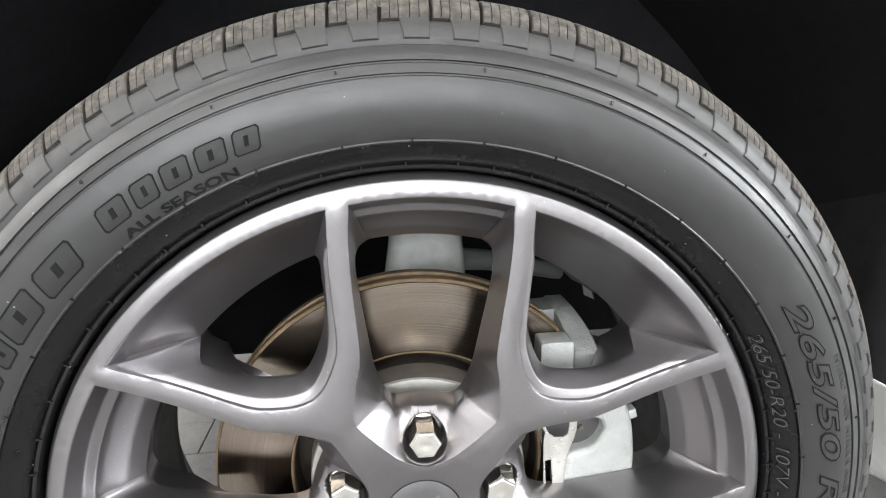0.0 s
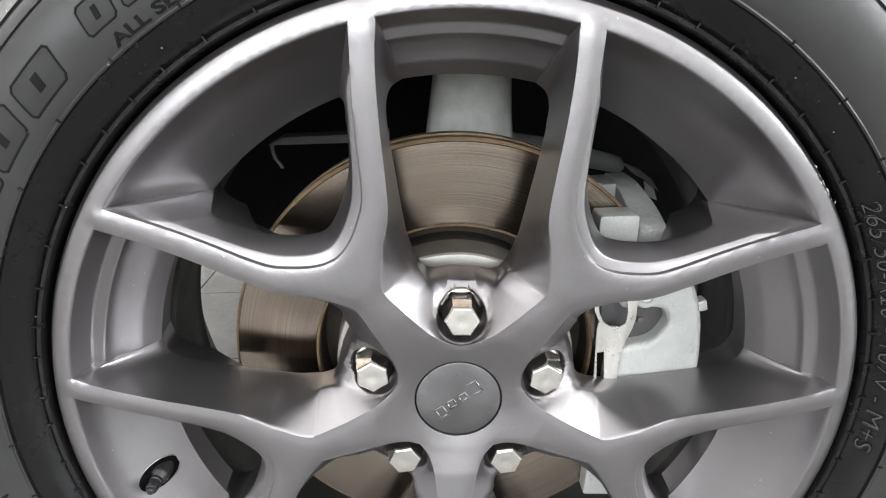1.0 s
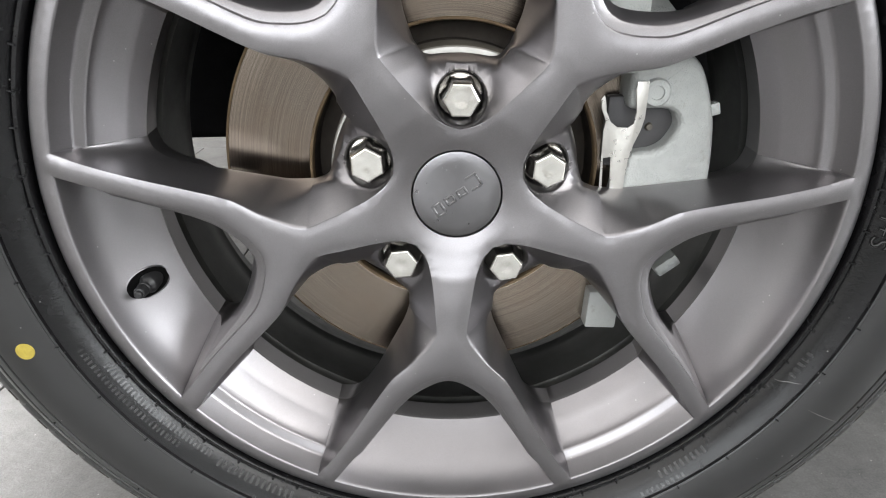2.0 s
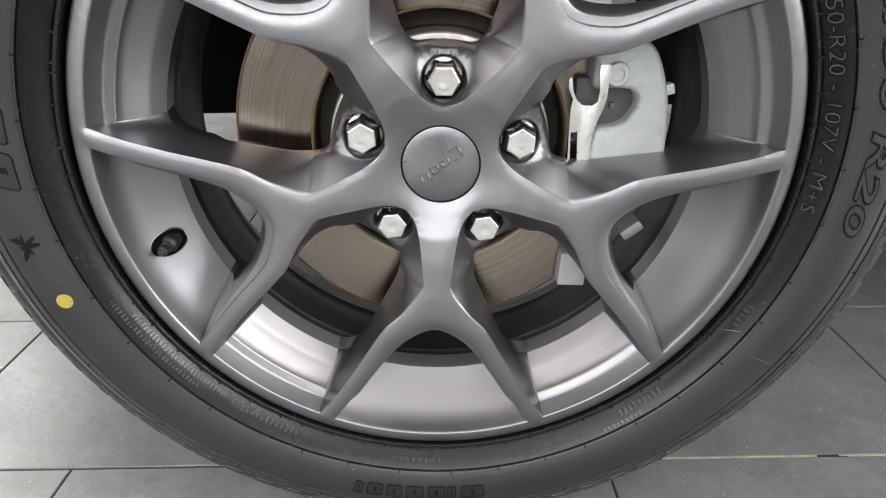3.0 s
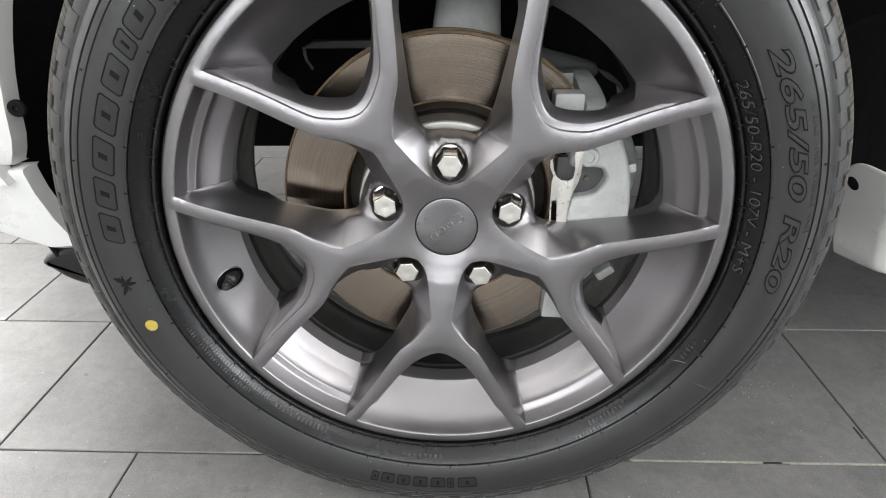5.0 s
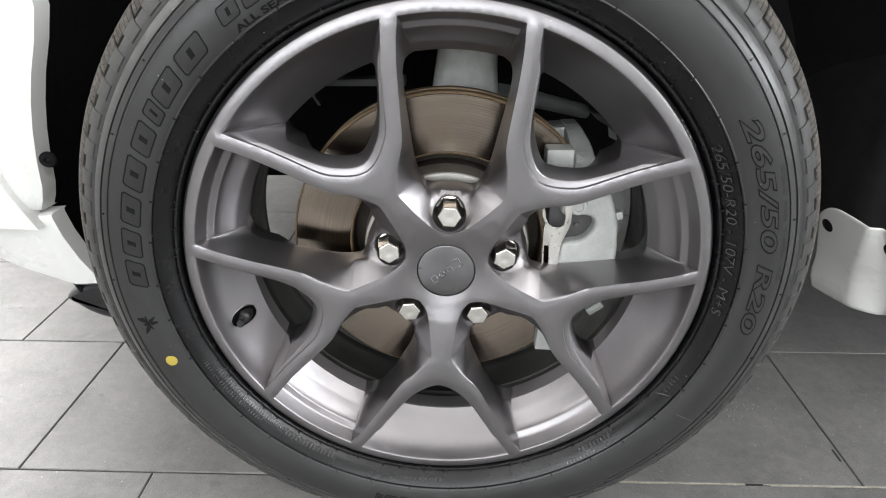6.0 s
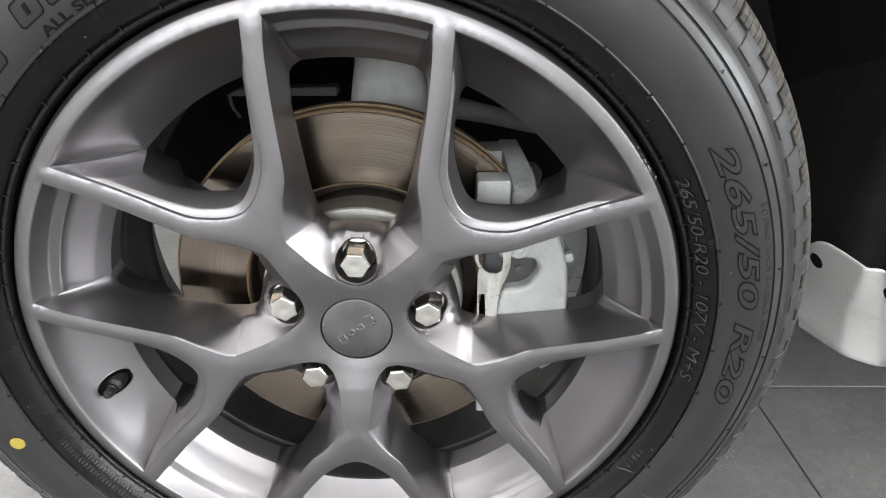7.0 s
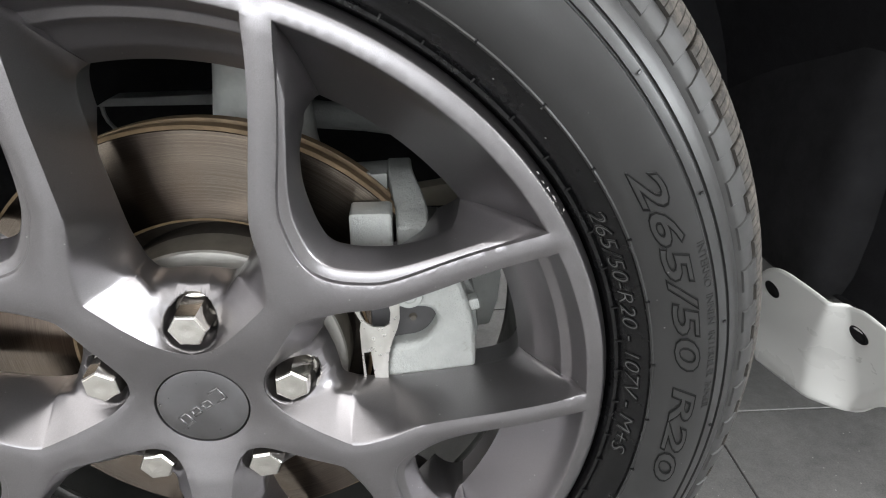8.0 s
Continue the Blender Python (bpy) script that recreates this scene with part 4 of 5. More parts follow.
    bm.faces.new(rows[-1])
    part("paint_dot", bm, M_YELLOW, TYRE, "round yellow paint dot")


mark_tyre()
lay_tread()


SCUFF = 34.2
SCRATCHES = (((0.3020, -32.0), (0.3300, -31.5)), ((0.2790, -31.4), (0.2895, -29.4)))


def add_scuffs():
    """Pale curb rash on the lip and two light scratches on the rubber."""
    spots = random.Random(5)
    bm = bmesh.new()
    for i in range(46):
        a = spots.gauss(SCUFF, 2.2)
        x, z = pol(0.2655 + abs(spots.gauss(0, 0.0016)), a)
        y = -0.0020 - 0.0024 * min(max((0.2680 - math.hypot(x, z)) / 0.0018, 0), 1)
        m = Matrix.Translation((x, y, z)) @ Matrix.Rotation(radians(-a + spots.uniform(-30, 30)), 4, "Y") @ Matrix.Diagonal((spots.uniform(0.3, 0.7), 0.25, spots.uniform(0.5, 2.0), 1))
        bmesh.ops.create_icosphere(bm, subdivisions=1, radius=0.0008, matrix=m)
    tagged(part("curb_scuffs", bm, plain("bare_scuffed_alloy", (0.62, 0.61, 0.60), 0.45, 0.6, 0.2, 200, 900, 0.3), WHEEL, "pale scuffs on the edge of the rim", 0), kind="stuff")
    bm = bmesh.new()
    for (r0, a0), (r1, a1) in SCRATCHES:
        prev = None
        for i in range(13):
            f = i / 12
            r, a = r0 + (r1 - r0) * f + 0.0003 * math.sin(9 * f), a0 + (a1 - a0) * f
            w = 0.00035 * math.sin(math.pi * min(max(f, 0.05), 0.95))
            pair = []
            for d in (-w, w):
                x, z = pol(r, a + math.degrees(d / r))
                pair.append(bm.verts.new((x, side_y(r) - 0.0003, z)))
            if prev:
                bm.faces.new((prev[0], prev[1], pair[1], pair[0]))
            prev = pair
    part("scratch", bm, plain("grey_rubber_scratch", (0.16, 0.155, 0.15), 0.7, 0.0, 0.2), TYRE, "light scratches on the rubber", 0)


add_scuffs()


def build_valve():
    c = turned(Vector(pol(0.2385, 1.2)), 198)

    def ring(bm, r, lift, n=30):
        """A circle that lies in the slope of the bowl."""
        row = []
        for i in range(n):
            px, pz = pol(r, 360 * i / n)
            q = Vector((c.x + px, c.y + pz))
            row.append(bm.verts.new((q.x, 0.0257 + 1.26 * (c.length - q.length) - lift, q.y)))
        return row

    def skin(bm, rings):
        for a, b in zip(rings, rings[1:]):
            n = len(a)
            for i in range(n):
                bm.faces.new((a[i], a[(i + 1) % n], b[(i + 1) % n], b[i]))

    bm = bmesh.new()
    skin(bm, [ring(bm, 0.0112, -0.0006), ring(bm, 0.0108, 0.0008), ring(bm, 0.0103, 0.0010), ring(bm, 0.0098, 0.0004)])
    part("valve_seat", bm, M_RIM, WHEEL, "raised round seat for the valve")
    # shallow near-black disc: the shade round the valve is its colour
    bm = bmesh.new()
    rings = [ring(bm, 0.0101, 0.0009), ring(bm, 0.0080, 0.0008), ring(bm, 0.0020, 0.0010)]
    skin(bm, rings)
    bm.faces.new(rings[-1])
    m_shadow = plain("valve_painted_shadow", (0.002, 0.002, 0.002), 0.9, 0.0, 0.2)
    m_shadow.node_tree.nodes["Principled BSDF"].inputs["Specular IOR Level"].default_value = 0.1
    part("valve_recess_shade", bm, m_shadow, WHEEL, "near-black disc painted as the shade in the recess round the valve")
    bm = bmesh.new()
    rings = []
    for r, y in ((0.0074, 0.034), (0.0074, 0.0235), (0.0066, 0.0215), (0.0052, 0.0205), (0.0044, 0.0190), (0.0049, 0.0185), (0.0050, 0.0165), (0.0044, 0.0160), (0.0044, 0.0105), (0.0040, 0.0095), (0.0030, 0.0092), (0.0029, 0.0075), (0.0022, 0.0068)):
        rings.append([bm.verts.new((c.x + pol(r, i * 20)[0] + 0.0, y, c.y + pol(r, i * 20)[1] - 0.05 * (0.04 - y))) for i in range(18)])
    skin(bm, rings)
    bm.faces.new(rings[-1])
    part("valve_stem", bm, M_VALVE, WHEEL, "black rubber valve stem with a ribbed cap")


build_valve()

# ---------------------------------------------------------------- brake
BRAKE = empty("disc_brake", WHEEL_POSE)
tagged(BRAKE, "worn iron brake disc with a silver caliper behind the spokes", "brake")
bm = bmesh.new()
lathe(bm, [(0.1725, 0.0742), (0.1720, 0.0736), (0.1120, 0.0736), (0.1112, 0.0739)], 160)
part("friction_face", bm, M_DISC, BRAKE, "brown-tinted brake face with turned rings")
bm = bmesh.new()
lathe(bm, [(0.1112, 0.0739), (0.1094, 0.0746), (0.1088, 0.0760), (0.1085, 0.0800)], 120)
part("inner_lip", bm, M_RUST, BRAKE, "rusty lip inside the brake face")
# groove and rear of the hat side, with their shadow in the dark brown
bm = bmesh.new()
lathe(bm, [(0.1085, 0.0800), (0.1085, 0.1040), (0.0955, 0.1040), (0.0950, 0.0850)], 120)
part("relief_groove", bm, plain("shaded_brown_iron", (0.045, 0.036, 0.028), 0.8, 0.1, 0.3, 60, 500, 0.3), BRAKE, "groove inside the brake face, its shade painted dark brown")
bm = bmesh.new()
lathe(bm, [(0.1725, 0.0742), (0.1748, 0.0760), (0.1750, 0.0850), (0.1700, 0.0860), (0.1700, 0.0930), (0.1750, 0.0940), (0.1750, 0.1030), (0.1725, 0.1045), (0.1085, 0.1045)], 160)
part("disc_edge", bm, M_RUST, BRAKE, "rusty vented disc edge")
bm = bmesh.new()
lathe(bm, [(0.0950, 0.0850), (0.0932, 0.0660), (0.0928, 0.0628)], 120)
part("disc_hat", bm, M_HAT, BRAKE, "brown-grey side of the disc hat")
bm = bmesh.new()
lathe(bm, [(0.0928, 0.0628), (0.0918, 0.0608), (0.0890, 0.0602), (0.0700, 0.0600), (0.0400, 0.0600), (0.0380, 0.0500), (0.0200, 0.0500)], 120)
part("hat_face", bm, M_HATFACE, BRAKE, "pale silver face of the disc hat")


def smooth_loop(pts, n):
    """A closed outline rounded through its corners."""
    k = len(pts)
    out = []
    for i in range(k):
        p0, p1, p2, p3 = (Vector(pts[(i + d) % k]) for d in (-1, 0, 1, 2))
        m = max(1, round(n / k))
        for e in range(m):
            t = e / m
            q = 0.5 * (2 * p1 + (p2 - p0) * t + (2 * p0 - 5 * p1 + 4 * p2 - p3) * t * t + (3 * p1 - p0 - 3 * p2 + p3) * t ** 3)
            out.append((q.x, q.y))
    return out


def cushion(bm, outline, y0, y1, r):
    """An outline drawn out from y0 to y1 with a rounded front edge of radius r."""
    n = len(outline)
    pts = [Vector(p) for p in outline]
    area = sum(pts[i - 1].x * pts[i].y - pts[i].x * pts[i - 1].y for i in range(n))
    side = 1 if area > 0 else -1
    ins = []
    for i in range(n):
        t = pts[(i + 1) % n] - pts[i - 1]
        ins.append(Vector((-t.y, t.x)).normalized() * side)
    rings = []
    for y, d in [(y1, 0.0)] + [(y0 + r * (1 - math.sin(radians(a))), r * (1 - math.cos(radians(a)))) for a in (0, 22, 45, 67, 90)]:
        rings.append([bm.verts.new((p.x + q.x * d, y, p.y + q.y * d)) for p, q in zip(pts, ins)])
    for a, b in zip(rings, rings[1:]):
        for i in range(n):
            bm.faces.new((a[i], a[(i + 1) % n], b[(i + 1) % n], b[i]))
    bm.faces.new(rings[-1])


def build_caliper():
    # x and z from the axle
    body = [(0.122, -0.030), (0.150, -0.036), (0.176, -0.034), (0.187, -0.018), (0.1890, 0.004), (0.1868, 0.032), (0.1835, 0.047), (0.1780, 0.064), (0.170, 0.079), (0.158, 0.087), (0.140, 0.089), (0.126, 0.086), (0.123, 0.070), (0.124, 0.050), (0.136, 0.0482),
            (0.148, 0.0480), (0.1555, 0.0462), (0.1592, 0.0405), (0.1595, 0.0340), (0.1535, 0.0240), (0.1455, 0.0190), (0.136, 0.0175), (0.1275, 0.0150), (0.1230, 0.002)]
    bm = bmesh.new()
    cushion(bm, smooth_loop(body, 96), 0.049, 0.0735, 0.0055)
    cal = part("caliper", bm, M_ZINC, BRAKE, "silver zinc-plated cast brake caliper", 60)
    bm = bmesh.new()
    rounded_box(bm, 0.052, 0.012, 0.052, Matrix.Translation((0.138, 0.0680, 0.030)), 0.003)
    part("brake_pad", bm, plain("grey_pad_plate", (0.085, 0.083, 0.085), 0.6, 0.3, 0.15), cal, "dark grey brake pad back plate")
    bm = bmesh.new()
    m = Matrix.Translation((0.1430, 0.0610, 0.0335)) @ Matrix.Rotation(radians(90), 4, "X")
    bmesh.ops.create_cone(bm, cap_ends=True, segments=20, radius1=0.0032, radius2=0.0022, depth=0.003, matrix=m)
    part("rivet", bm, M_HAT, cal, "small rivet")
    bm = bmesh.new()
    lathe(bm, [(0.0100, 0.058), (0.0100, 0.0475), (0.0088, 0.0455), (0.0050, 0.0450), (0.0046, 0.0462), (0.0004, 0.0462)], 28)
    bm.transform(Matrix.Translation((0.1405, 0, 0.0600)))
    part("guide_boss", bm, M_ZINC, cal, "round cast boss")
    # bridge over the disc and the far half
    bm = bmesh.new()
    prism(bm, [(0.172, -0.030), (0.186, -0.026), (0.194, 0.010), (0.190, 0.046), (0.178, 0.072), (0.174, 0.020)], 0.075, 0.150, 0.004)
    part("bridge", bm, M_IRONCAST, cal, "cast bridge over the disc edge", 50)
    bm = bmesh.new()
    prism(bm, [(0.150, -0.040), (0.214, -0.034), (0.221, -0.006), (0.2225, 0.018), (0.2195, 0.034), (0.206, 0.062), (0.150, 0.070)], 0.145, 0.190, 0.004)
    part("inner_half", bm, M_ZINC, cal, "pale cast inner half of the caliper", 50)
    bm = bmesh.new()
    rounded_box(bm, 0.008, 0.010, 0.009, Matrix.Translation((0.1872, 0.060, 0.046)) @ Matrix.Rotation(radians(-14), 4, "Y"), 0.0018)
    part("casting_lug", bm, M_ZINC, cal, "small cast lug on the caliper's edge", 40)
    # spring clip plate with its hook and slot
    clip = [(0.1040, 0.0593), (0.1019, 0.0567), (0.1025, 0.0500), (0.1062, 0.0415), (0.1050, 0.0348), (0.1052, 0.0170), (0.1062, -0.0400), (0.1085, -0.0400), (0.1078, -0.0100), (0.1066, 0.0150), (0.1118, 0.0157), (0.1136, -0.0102), (0.1142, -0.0400), (0.1235, -0.0400), (0.1236, 0.0003),
            (0.1248, 0.0130), (0.1276, 0.0246), (0.1315, 0.0345), (0.1335, 0.0430), (0.1338, 0.0615), (0.1338, 0.0680), (0.1258, 0.0680), (0.1252, 0.0615), (0.1272, 0.0479), (0.1261, 0.0392), (0.1221, 0.0365), (0.1146, 0.0370), (0.1095, 0.0410), (0.1062, 0.0480), (0.1052, 0.0546)]
    bm = bmesh.new()
    prism(bm, clip, 0.0445, 0.0462, 0.0004)
    part("spring_clip", bm, M_CLIP, cal, "bright bent steel spring clip", 30)
    # carrier: upper block, its strap, and the lower end
    bm = bmesh.new()
    prism(bm, [(0.1025, 0.074), (0.1310, 0.072), (0.1310, 0.1195), (0.1295, 0.1212), (0.1045, 0.1212), (0.1030, 0.1195)], 0.0500, 0.0728, 0.0016)
    car = part("carrier", bm, M_CARRIER, BRAKE, "silver cast caliper carrier", 40)
    # the strap climbs from the front of the disc over its edge to a bar behind
    bm = bmesh.new()
    rings = []
    for y, x0, x1, low, top in ((0.0562, 0.1345, 0.1545, 0.074, 0.1062), (0.0575, 0.1335, 0.1555, 0.073, 0.1082), (0.0720, 0.1330, 0.1552, 0.080, 0.1145), (0.0780, 0.1325, 0.1545, 0.108, 0.1175), (0.0850, 0.1315, 0.1525, 0.110, 0.1220), (0.0940, 0.1300, 0.1490, 0.112, 0.1280), (0.1020, 0.1280, 0.1465, 0.116, 0.1318), (0.1080, 0.1275, 0.1455, 0.116, 0.1330), (0.1300, 0.1270, 0.1450, 0.116, 0.1330)):
        c = 0.0016
        rings.append([bm.verts.new((x, y, z)) for x, z in ((x0, low), (x1, low), (x1, top - c), (x1 - c, top), (x0 + c, top), (x0, top - c))])
    for p, q in zip(rings, rings[1:]):
        for i in range(6):
            bm.faces.new((p[i], p[(i + 1) % 6], q[(i + 1) % 6], q[i]))
    bm.faces.new(rings[0])
    bm.faces.new(rings[-1])
    prism(bm, [(0.098, 0.1200), (0.1275, 0.1200), (0.1275, 0.1325), (0.1000, 0.1310)], 0.0965, 0.1285, 0.0014)
    rounded_box(bm, 0.007, 0.005, 0.003, Matrix.Translation((0.1120, 0.0975, 0.1320)), 0.0008)
    part("carrier_strap", bm, M_IRONCAST, car, "grey cast strap over the disc edge", 40)
    bm = bmesh.new()
    rounded_box(bm, 0.026, 0.028, 0.034, Matrix.Translation((0.1230, 0.0740, -0.1200)) @ Matrix.Rotation(radians(3), 4, "Y"), 0.0022)
    part("lower_carrier", bm, M_ZINC, car, "silver lower end of the carrier")
    bm = bmesh.new()
    rounded_box(bm, 0.022, 0.024, 0.011, Matrix.Translation((0.1840, 0.098, -0.0930)) @ Matrix.Rotation(radians(-38), 4, "Y"), 0.003)
    part("lower_lug", bm, M_ZINC, car, "pale cast lug below the caliper")


build_caliper()

SUSP = empty("suspension_knuckle", pose(0, 0, AXLE))
tagged(SUSP, "pale cast aluminium suspension knuckle above the brake disc", "suspension")
bm = bmesh.new()
rings = []
for zz, cx, w, d in ((-0.02, 0.020, 0.050, 0.040), (0.08, 0.020, 0.050, 0.036), (0.125, 0.020, 0.043, 0.030), (0.170, 0.022, 0.038, 0.026), (0.215, 0.025, 0.034, 0.023), (0.270, 0.030, 0.030, 0.022), (0.330, 0.034, 0.028, 0.022)):
    rings.append([bm.verts.new((cx + w * math.copysign(abs(math.cos(a)) ** 0.6, math.cos(a)), 0.212 + d * math.copysign(abs(math.sin(a)) ** 0.6, math.sin(a)), zz)) for a in [2 * math.pi * i / 32 for i in range(32)]])
for a, b in zip(rings, rings[1:]):
    for i in range(32):
        bm.faces.new((a[i], a[(i + 1) % 32], b[(i + 1) % 32], b[i]))
bm.faces.new(rings[0])
bm.faces.new(rings[-1])
part("upright", bm, M_ALU, SUSP)
bm = bmesh.new()
bmesh.ops.create_cone(bm, cap_ends=True, segments=40, radius1=0.060, radius2=0.060, depth=0.14, matrix=Matrix.Translation((0, 0.19, 0)) @ Matrix.Rotation(radians(90), 4, "X"))
part("hub_carrier", bm, M_DARK, SUSP, "dark hub carrier behind the disc")
bm = bmesh.new()
rings = []
for x, y, zz, r in ((0.04, 0.27, 0.130, 0.014), (0.10, 0.29, 0.118, 0.013), (0.135, 0.30, 0.108, 0.0115), (0.165, 0.30, 0.101, 0.011), (0.186, 0.30, 0.0960, 0.0105), (0.1955, 0.30, 0.0935, 0.009), (0.1995, 0.30, 0.0925, 0.004)):
    rings.append([bm.verts.new((x, y + 0.8 * r * math.cos(a), zz + r * math.sin(a))) for a in [2 * math.pi * i / 20 for i in range(20)]])
for a, b in zip(rings, rings[1:]):
    for i in range(20):
        bm.faces.new((a[i], a[(i + 1) % 20], b[(i + 1) % 20], b[i]))
bm.faces.new(rings[0])
bm.faces.new(rings[-1])
part("steering_arm", bm, M_IRONCAST, SUSP, "dull grey cast steering arm")
bm = bmesh.new()
prism(bm, [(0.1980, 0.0960), (0.2175, 0.0885), (0.2320, 0.0765), (0.2415, 0.0625), (0.2355, 0.0668), (0.2240, 0.0765), (0.2110, 0.0835)], 0.294, 0.306, 0.001)
part("guard_blade", bm, M_IRONCAST, SUSP, "curved thin metal blade at the arm's end", 40)
# added white piece stands for brightness coming through a deep gap
bm = bmesh.new()
prism(bm, [(0.2365, 0.0660), (0.2405, 0.0480), (0.2545, 0.0410), (0.2490, 0.0560)], 0.328, 0.334, 0.0012)
part("bright_gap_patch", bm, M_WHITE, SUSP, "small white patch added in place of a bright gap", 40)
# added cream plate imitates light leaking in behind the strap
bm = bmesh.new()
prism(bm, [(0.1500, 0.0190), (0.2000, 0.0190), (0.2020, 0.0370), (0.1920, 0.0460), (0.1760, 0.0440), (0.1500, 0.0400)], 0.290, 0.310, 0.002)
part("light_leak_patch", bm, M_LEAK, SUSP, "cream-coloured flat patch added in place of a light leak", 40)
bm = bmesh.new()
prism(bm, [(-0.2270, 0.1015), (-0.2080, 0.1115), (-0.0700, 0.1150), (-0.0700, 0.1020)], 0.420, 0.450, 0.002)
part("control_arm", bm, M_IRONCAST, SUSP, "thin grey link across the dark wheel house")
bm = bmesh.new()
rings = []
for x, z in ((-0.2240, 0.1010), (-0.2235, 0.0900), (-0.2210, 0.0810), (-0.2160, 0.0740), (-0.2140, 0.0690)):
    rings.append([bm.verts.new((x + 0.0026 * math.cos(a), 0.430 + 0.0026 * math.sin(a), z)) for a in [2 * math.pi * i / 8 for i in range(8)]])
for a, b in zip(rings, rings[1:]):
    for i in range(8):
        bm.faces.new((a[i], a[(i + 1) % 8], b[(i + 1) % 8], b[i]))
bm.faces.new(rings[0])
bm.faces.new(rings[-1])
part("cable_end", bm, M_IRONCAST, SUSP, "short grey cable end under the link")

# ---------------------------------------------------------------- car body round the wheel
CAR = empty("parked_car", pose(0, 0, 0))
tagged(CAR, "white car body with black wheel-house liner round the wheel", "car")
ARCH = (0.0, 0.395, 0.447)


def plan_line():
    """The bumper's line seen from above: back from the wheel opening and round the nose, closest steps at the opening."""
    pts = [(-0.380, 0.050), (-0.430, 0.056), (-0.500, 0.068), (-0.580, 0.095), (-0.670, 0.145), (-0.760, 0.225), (-0.830, 0.330), (-0.880, 0.470), (-0.910, 0.700), (-0.920, 1.0), (-0.920, 1.75)]
    fine = resample(pts, 1600)
    return [fine[u * u] for u in range(41)]


PLAN = plan_line()


def nose_panel(name, z_rows, edge_x, mat, label, thick=0.004, rising=0.0):
    """A skin that follows the plan line, between heights, its end at edge_x(z) beside the wheel."""
    bm = bmesh.new()
    grids = []
    for off in (0.0, thick):
        g = []
        for z, push in z_rows:
            row = []
            ex = edge_x(z)
            for u in range(41):
                p = PLAN[u]
                q = PLAN[min(u + 1, 40)] - PLAN[max(u - 1, 0)]
                way = (u / 40) ** 2
                nrm = Vector((q.y, -q.x)).normalized()
                if nrm.y > 0 and nrm.x > 0:
                    nrm = -nrm
                f = (1 - way) ** 6
                x = p.x + (ex + 0.380) * f
                inw = off + push + 0.008 * max(0.0, 1 - way * 2.4 / 0.033)
                up = (rising * min(max((-0.44 - x) / 0.30, 0), 1) + rising * min(max((40 * way - 18) / 10, 0), 1)) * (z_rows[-1][0] - z) / (z_rows[-1][0] - z_rows[0][0])
                row.append(bm.verts.new((x - nrm.x * inw * (-1 if nrm.y > 0 else 1), p.y + abs(nrm.y) * inw, z + up)))
            g.append(row)
        grids.append(g)
    for g in grids:
        for a, b in zip(g, g[1:]):
            for i in range(40):
                bm.faces.new((a[i], a[i + 1], b[i + 1], b[i]))
    f, b = grids
    for i in range(40):
        bm.faces.new((f[0][i], f[0][i + 1], b[0][i + 1], b[0][i]))
        bm.faces.new((f[-1][i], f[-1][i + 1], b[-1][i + 1], b[-1][i]))
    for k in range(len(f) - 1):
        bm.faces.new((f[k][0], f[k + 1][0], b[k + 1][0], b[k][0]))
        bm.faces.new((f[k][40], f[k + 1][40], b[k + 1][40], b[k][40]))
    return part(name, bm, mat, CAR, label, 35)


def arch_x(z):
    dz = min(abs(z - ARCH[1]), 0.215)
    return ARCH[0] - math.sqrt(ARCH[2] ** 2 - dz ** 2) + 0.008 - 0.010 * max(0.0, (0.445 - z) / 0.034) ** 2


fender = nose_panel("bumper_upper", [(0.4110, 0.006), (0.4122, 0.002), (0.4140, 0.0005), (0.425, 0.0), (0.44, 0.0), (0.47, 0), (0.50, 0), (0.53, 0), (0.56, 0), (0.59, 0), (0.62, 0), (0.66, 0.002), (0.70, 0.005), (0.74, 0.010), (0.78, 0.018)], arch_x, M_WHITE, "white painted bumper end with a push clip", 0.02)
nose_panel("bumper_lower", [(0.312, 0.012), (0.316, 0.007), (0.35, 0.004), (0.38, 0.002), (0.403, 0.001), (0.4060, 0.002), (0.4075, 0.006)], lambda z: along([(0.31, -0.408), (0.33, -0.420), (0.37, -0.434), (0.41, -0.440)], z), M_WHITE, "white painted lower bumper corner", 0.02, 0.080)
bm = bmesh.new()
cushion(bm, smooth_loop([(-0.464, 0.292), (-0.452, 0.279), (-0.438, 0.268), (-0.418, 0.260), (-0.388, 0.257), (-0.384, 0.285), (-0.392, 0.312), (-0.402, 0.319), (-0.418, 0.3155), (-0.444, 0.3075)], 60), 0.066, 0.150, 0.010)
part("lower_trim", bm, M_GLOSSBLACK, CAR, "glossy black lower bumper lip", 50)
bm = bmesh.new()
lathe(bm, [(0.0085, 0.0), (0.0085, -0.003), (0.0070, -0.0045), (0.0035, -0.0048), (0.0030, -0.0030), (0.0005, -0.0030)], 24)
bm.transform(Matrix.Translation((-0.4225, 0.0640, 0.470)) @ Matrix.Rotation(radians(12), 4, "Z"))
part("push_clip", bm, M_BLACK, fender, "black round push clip")


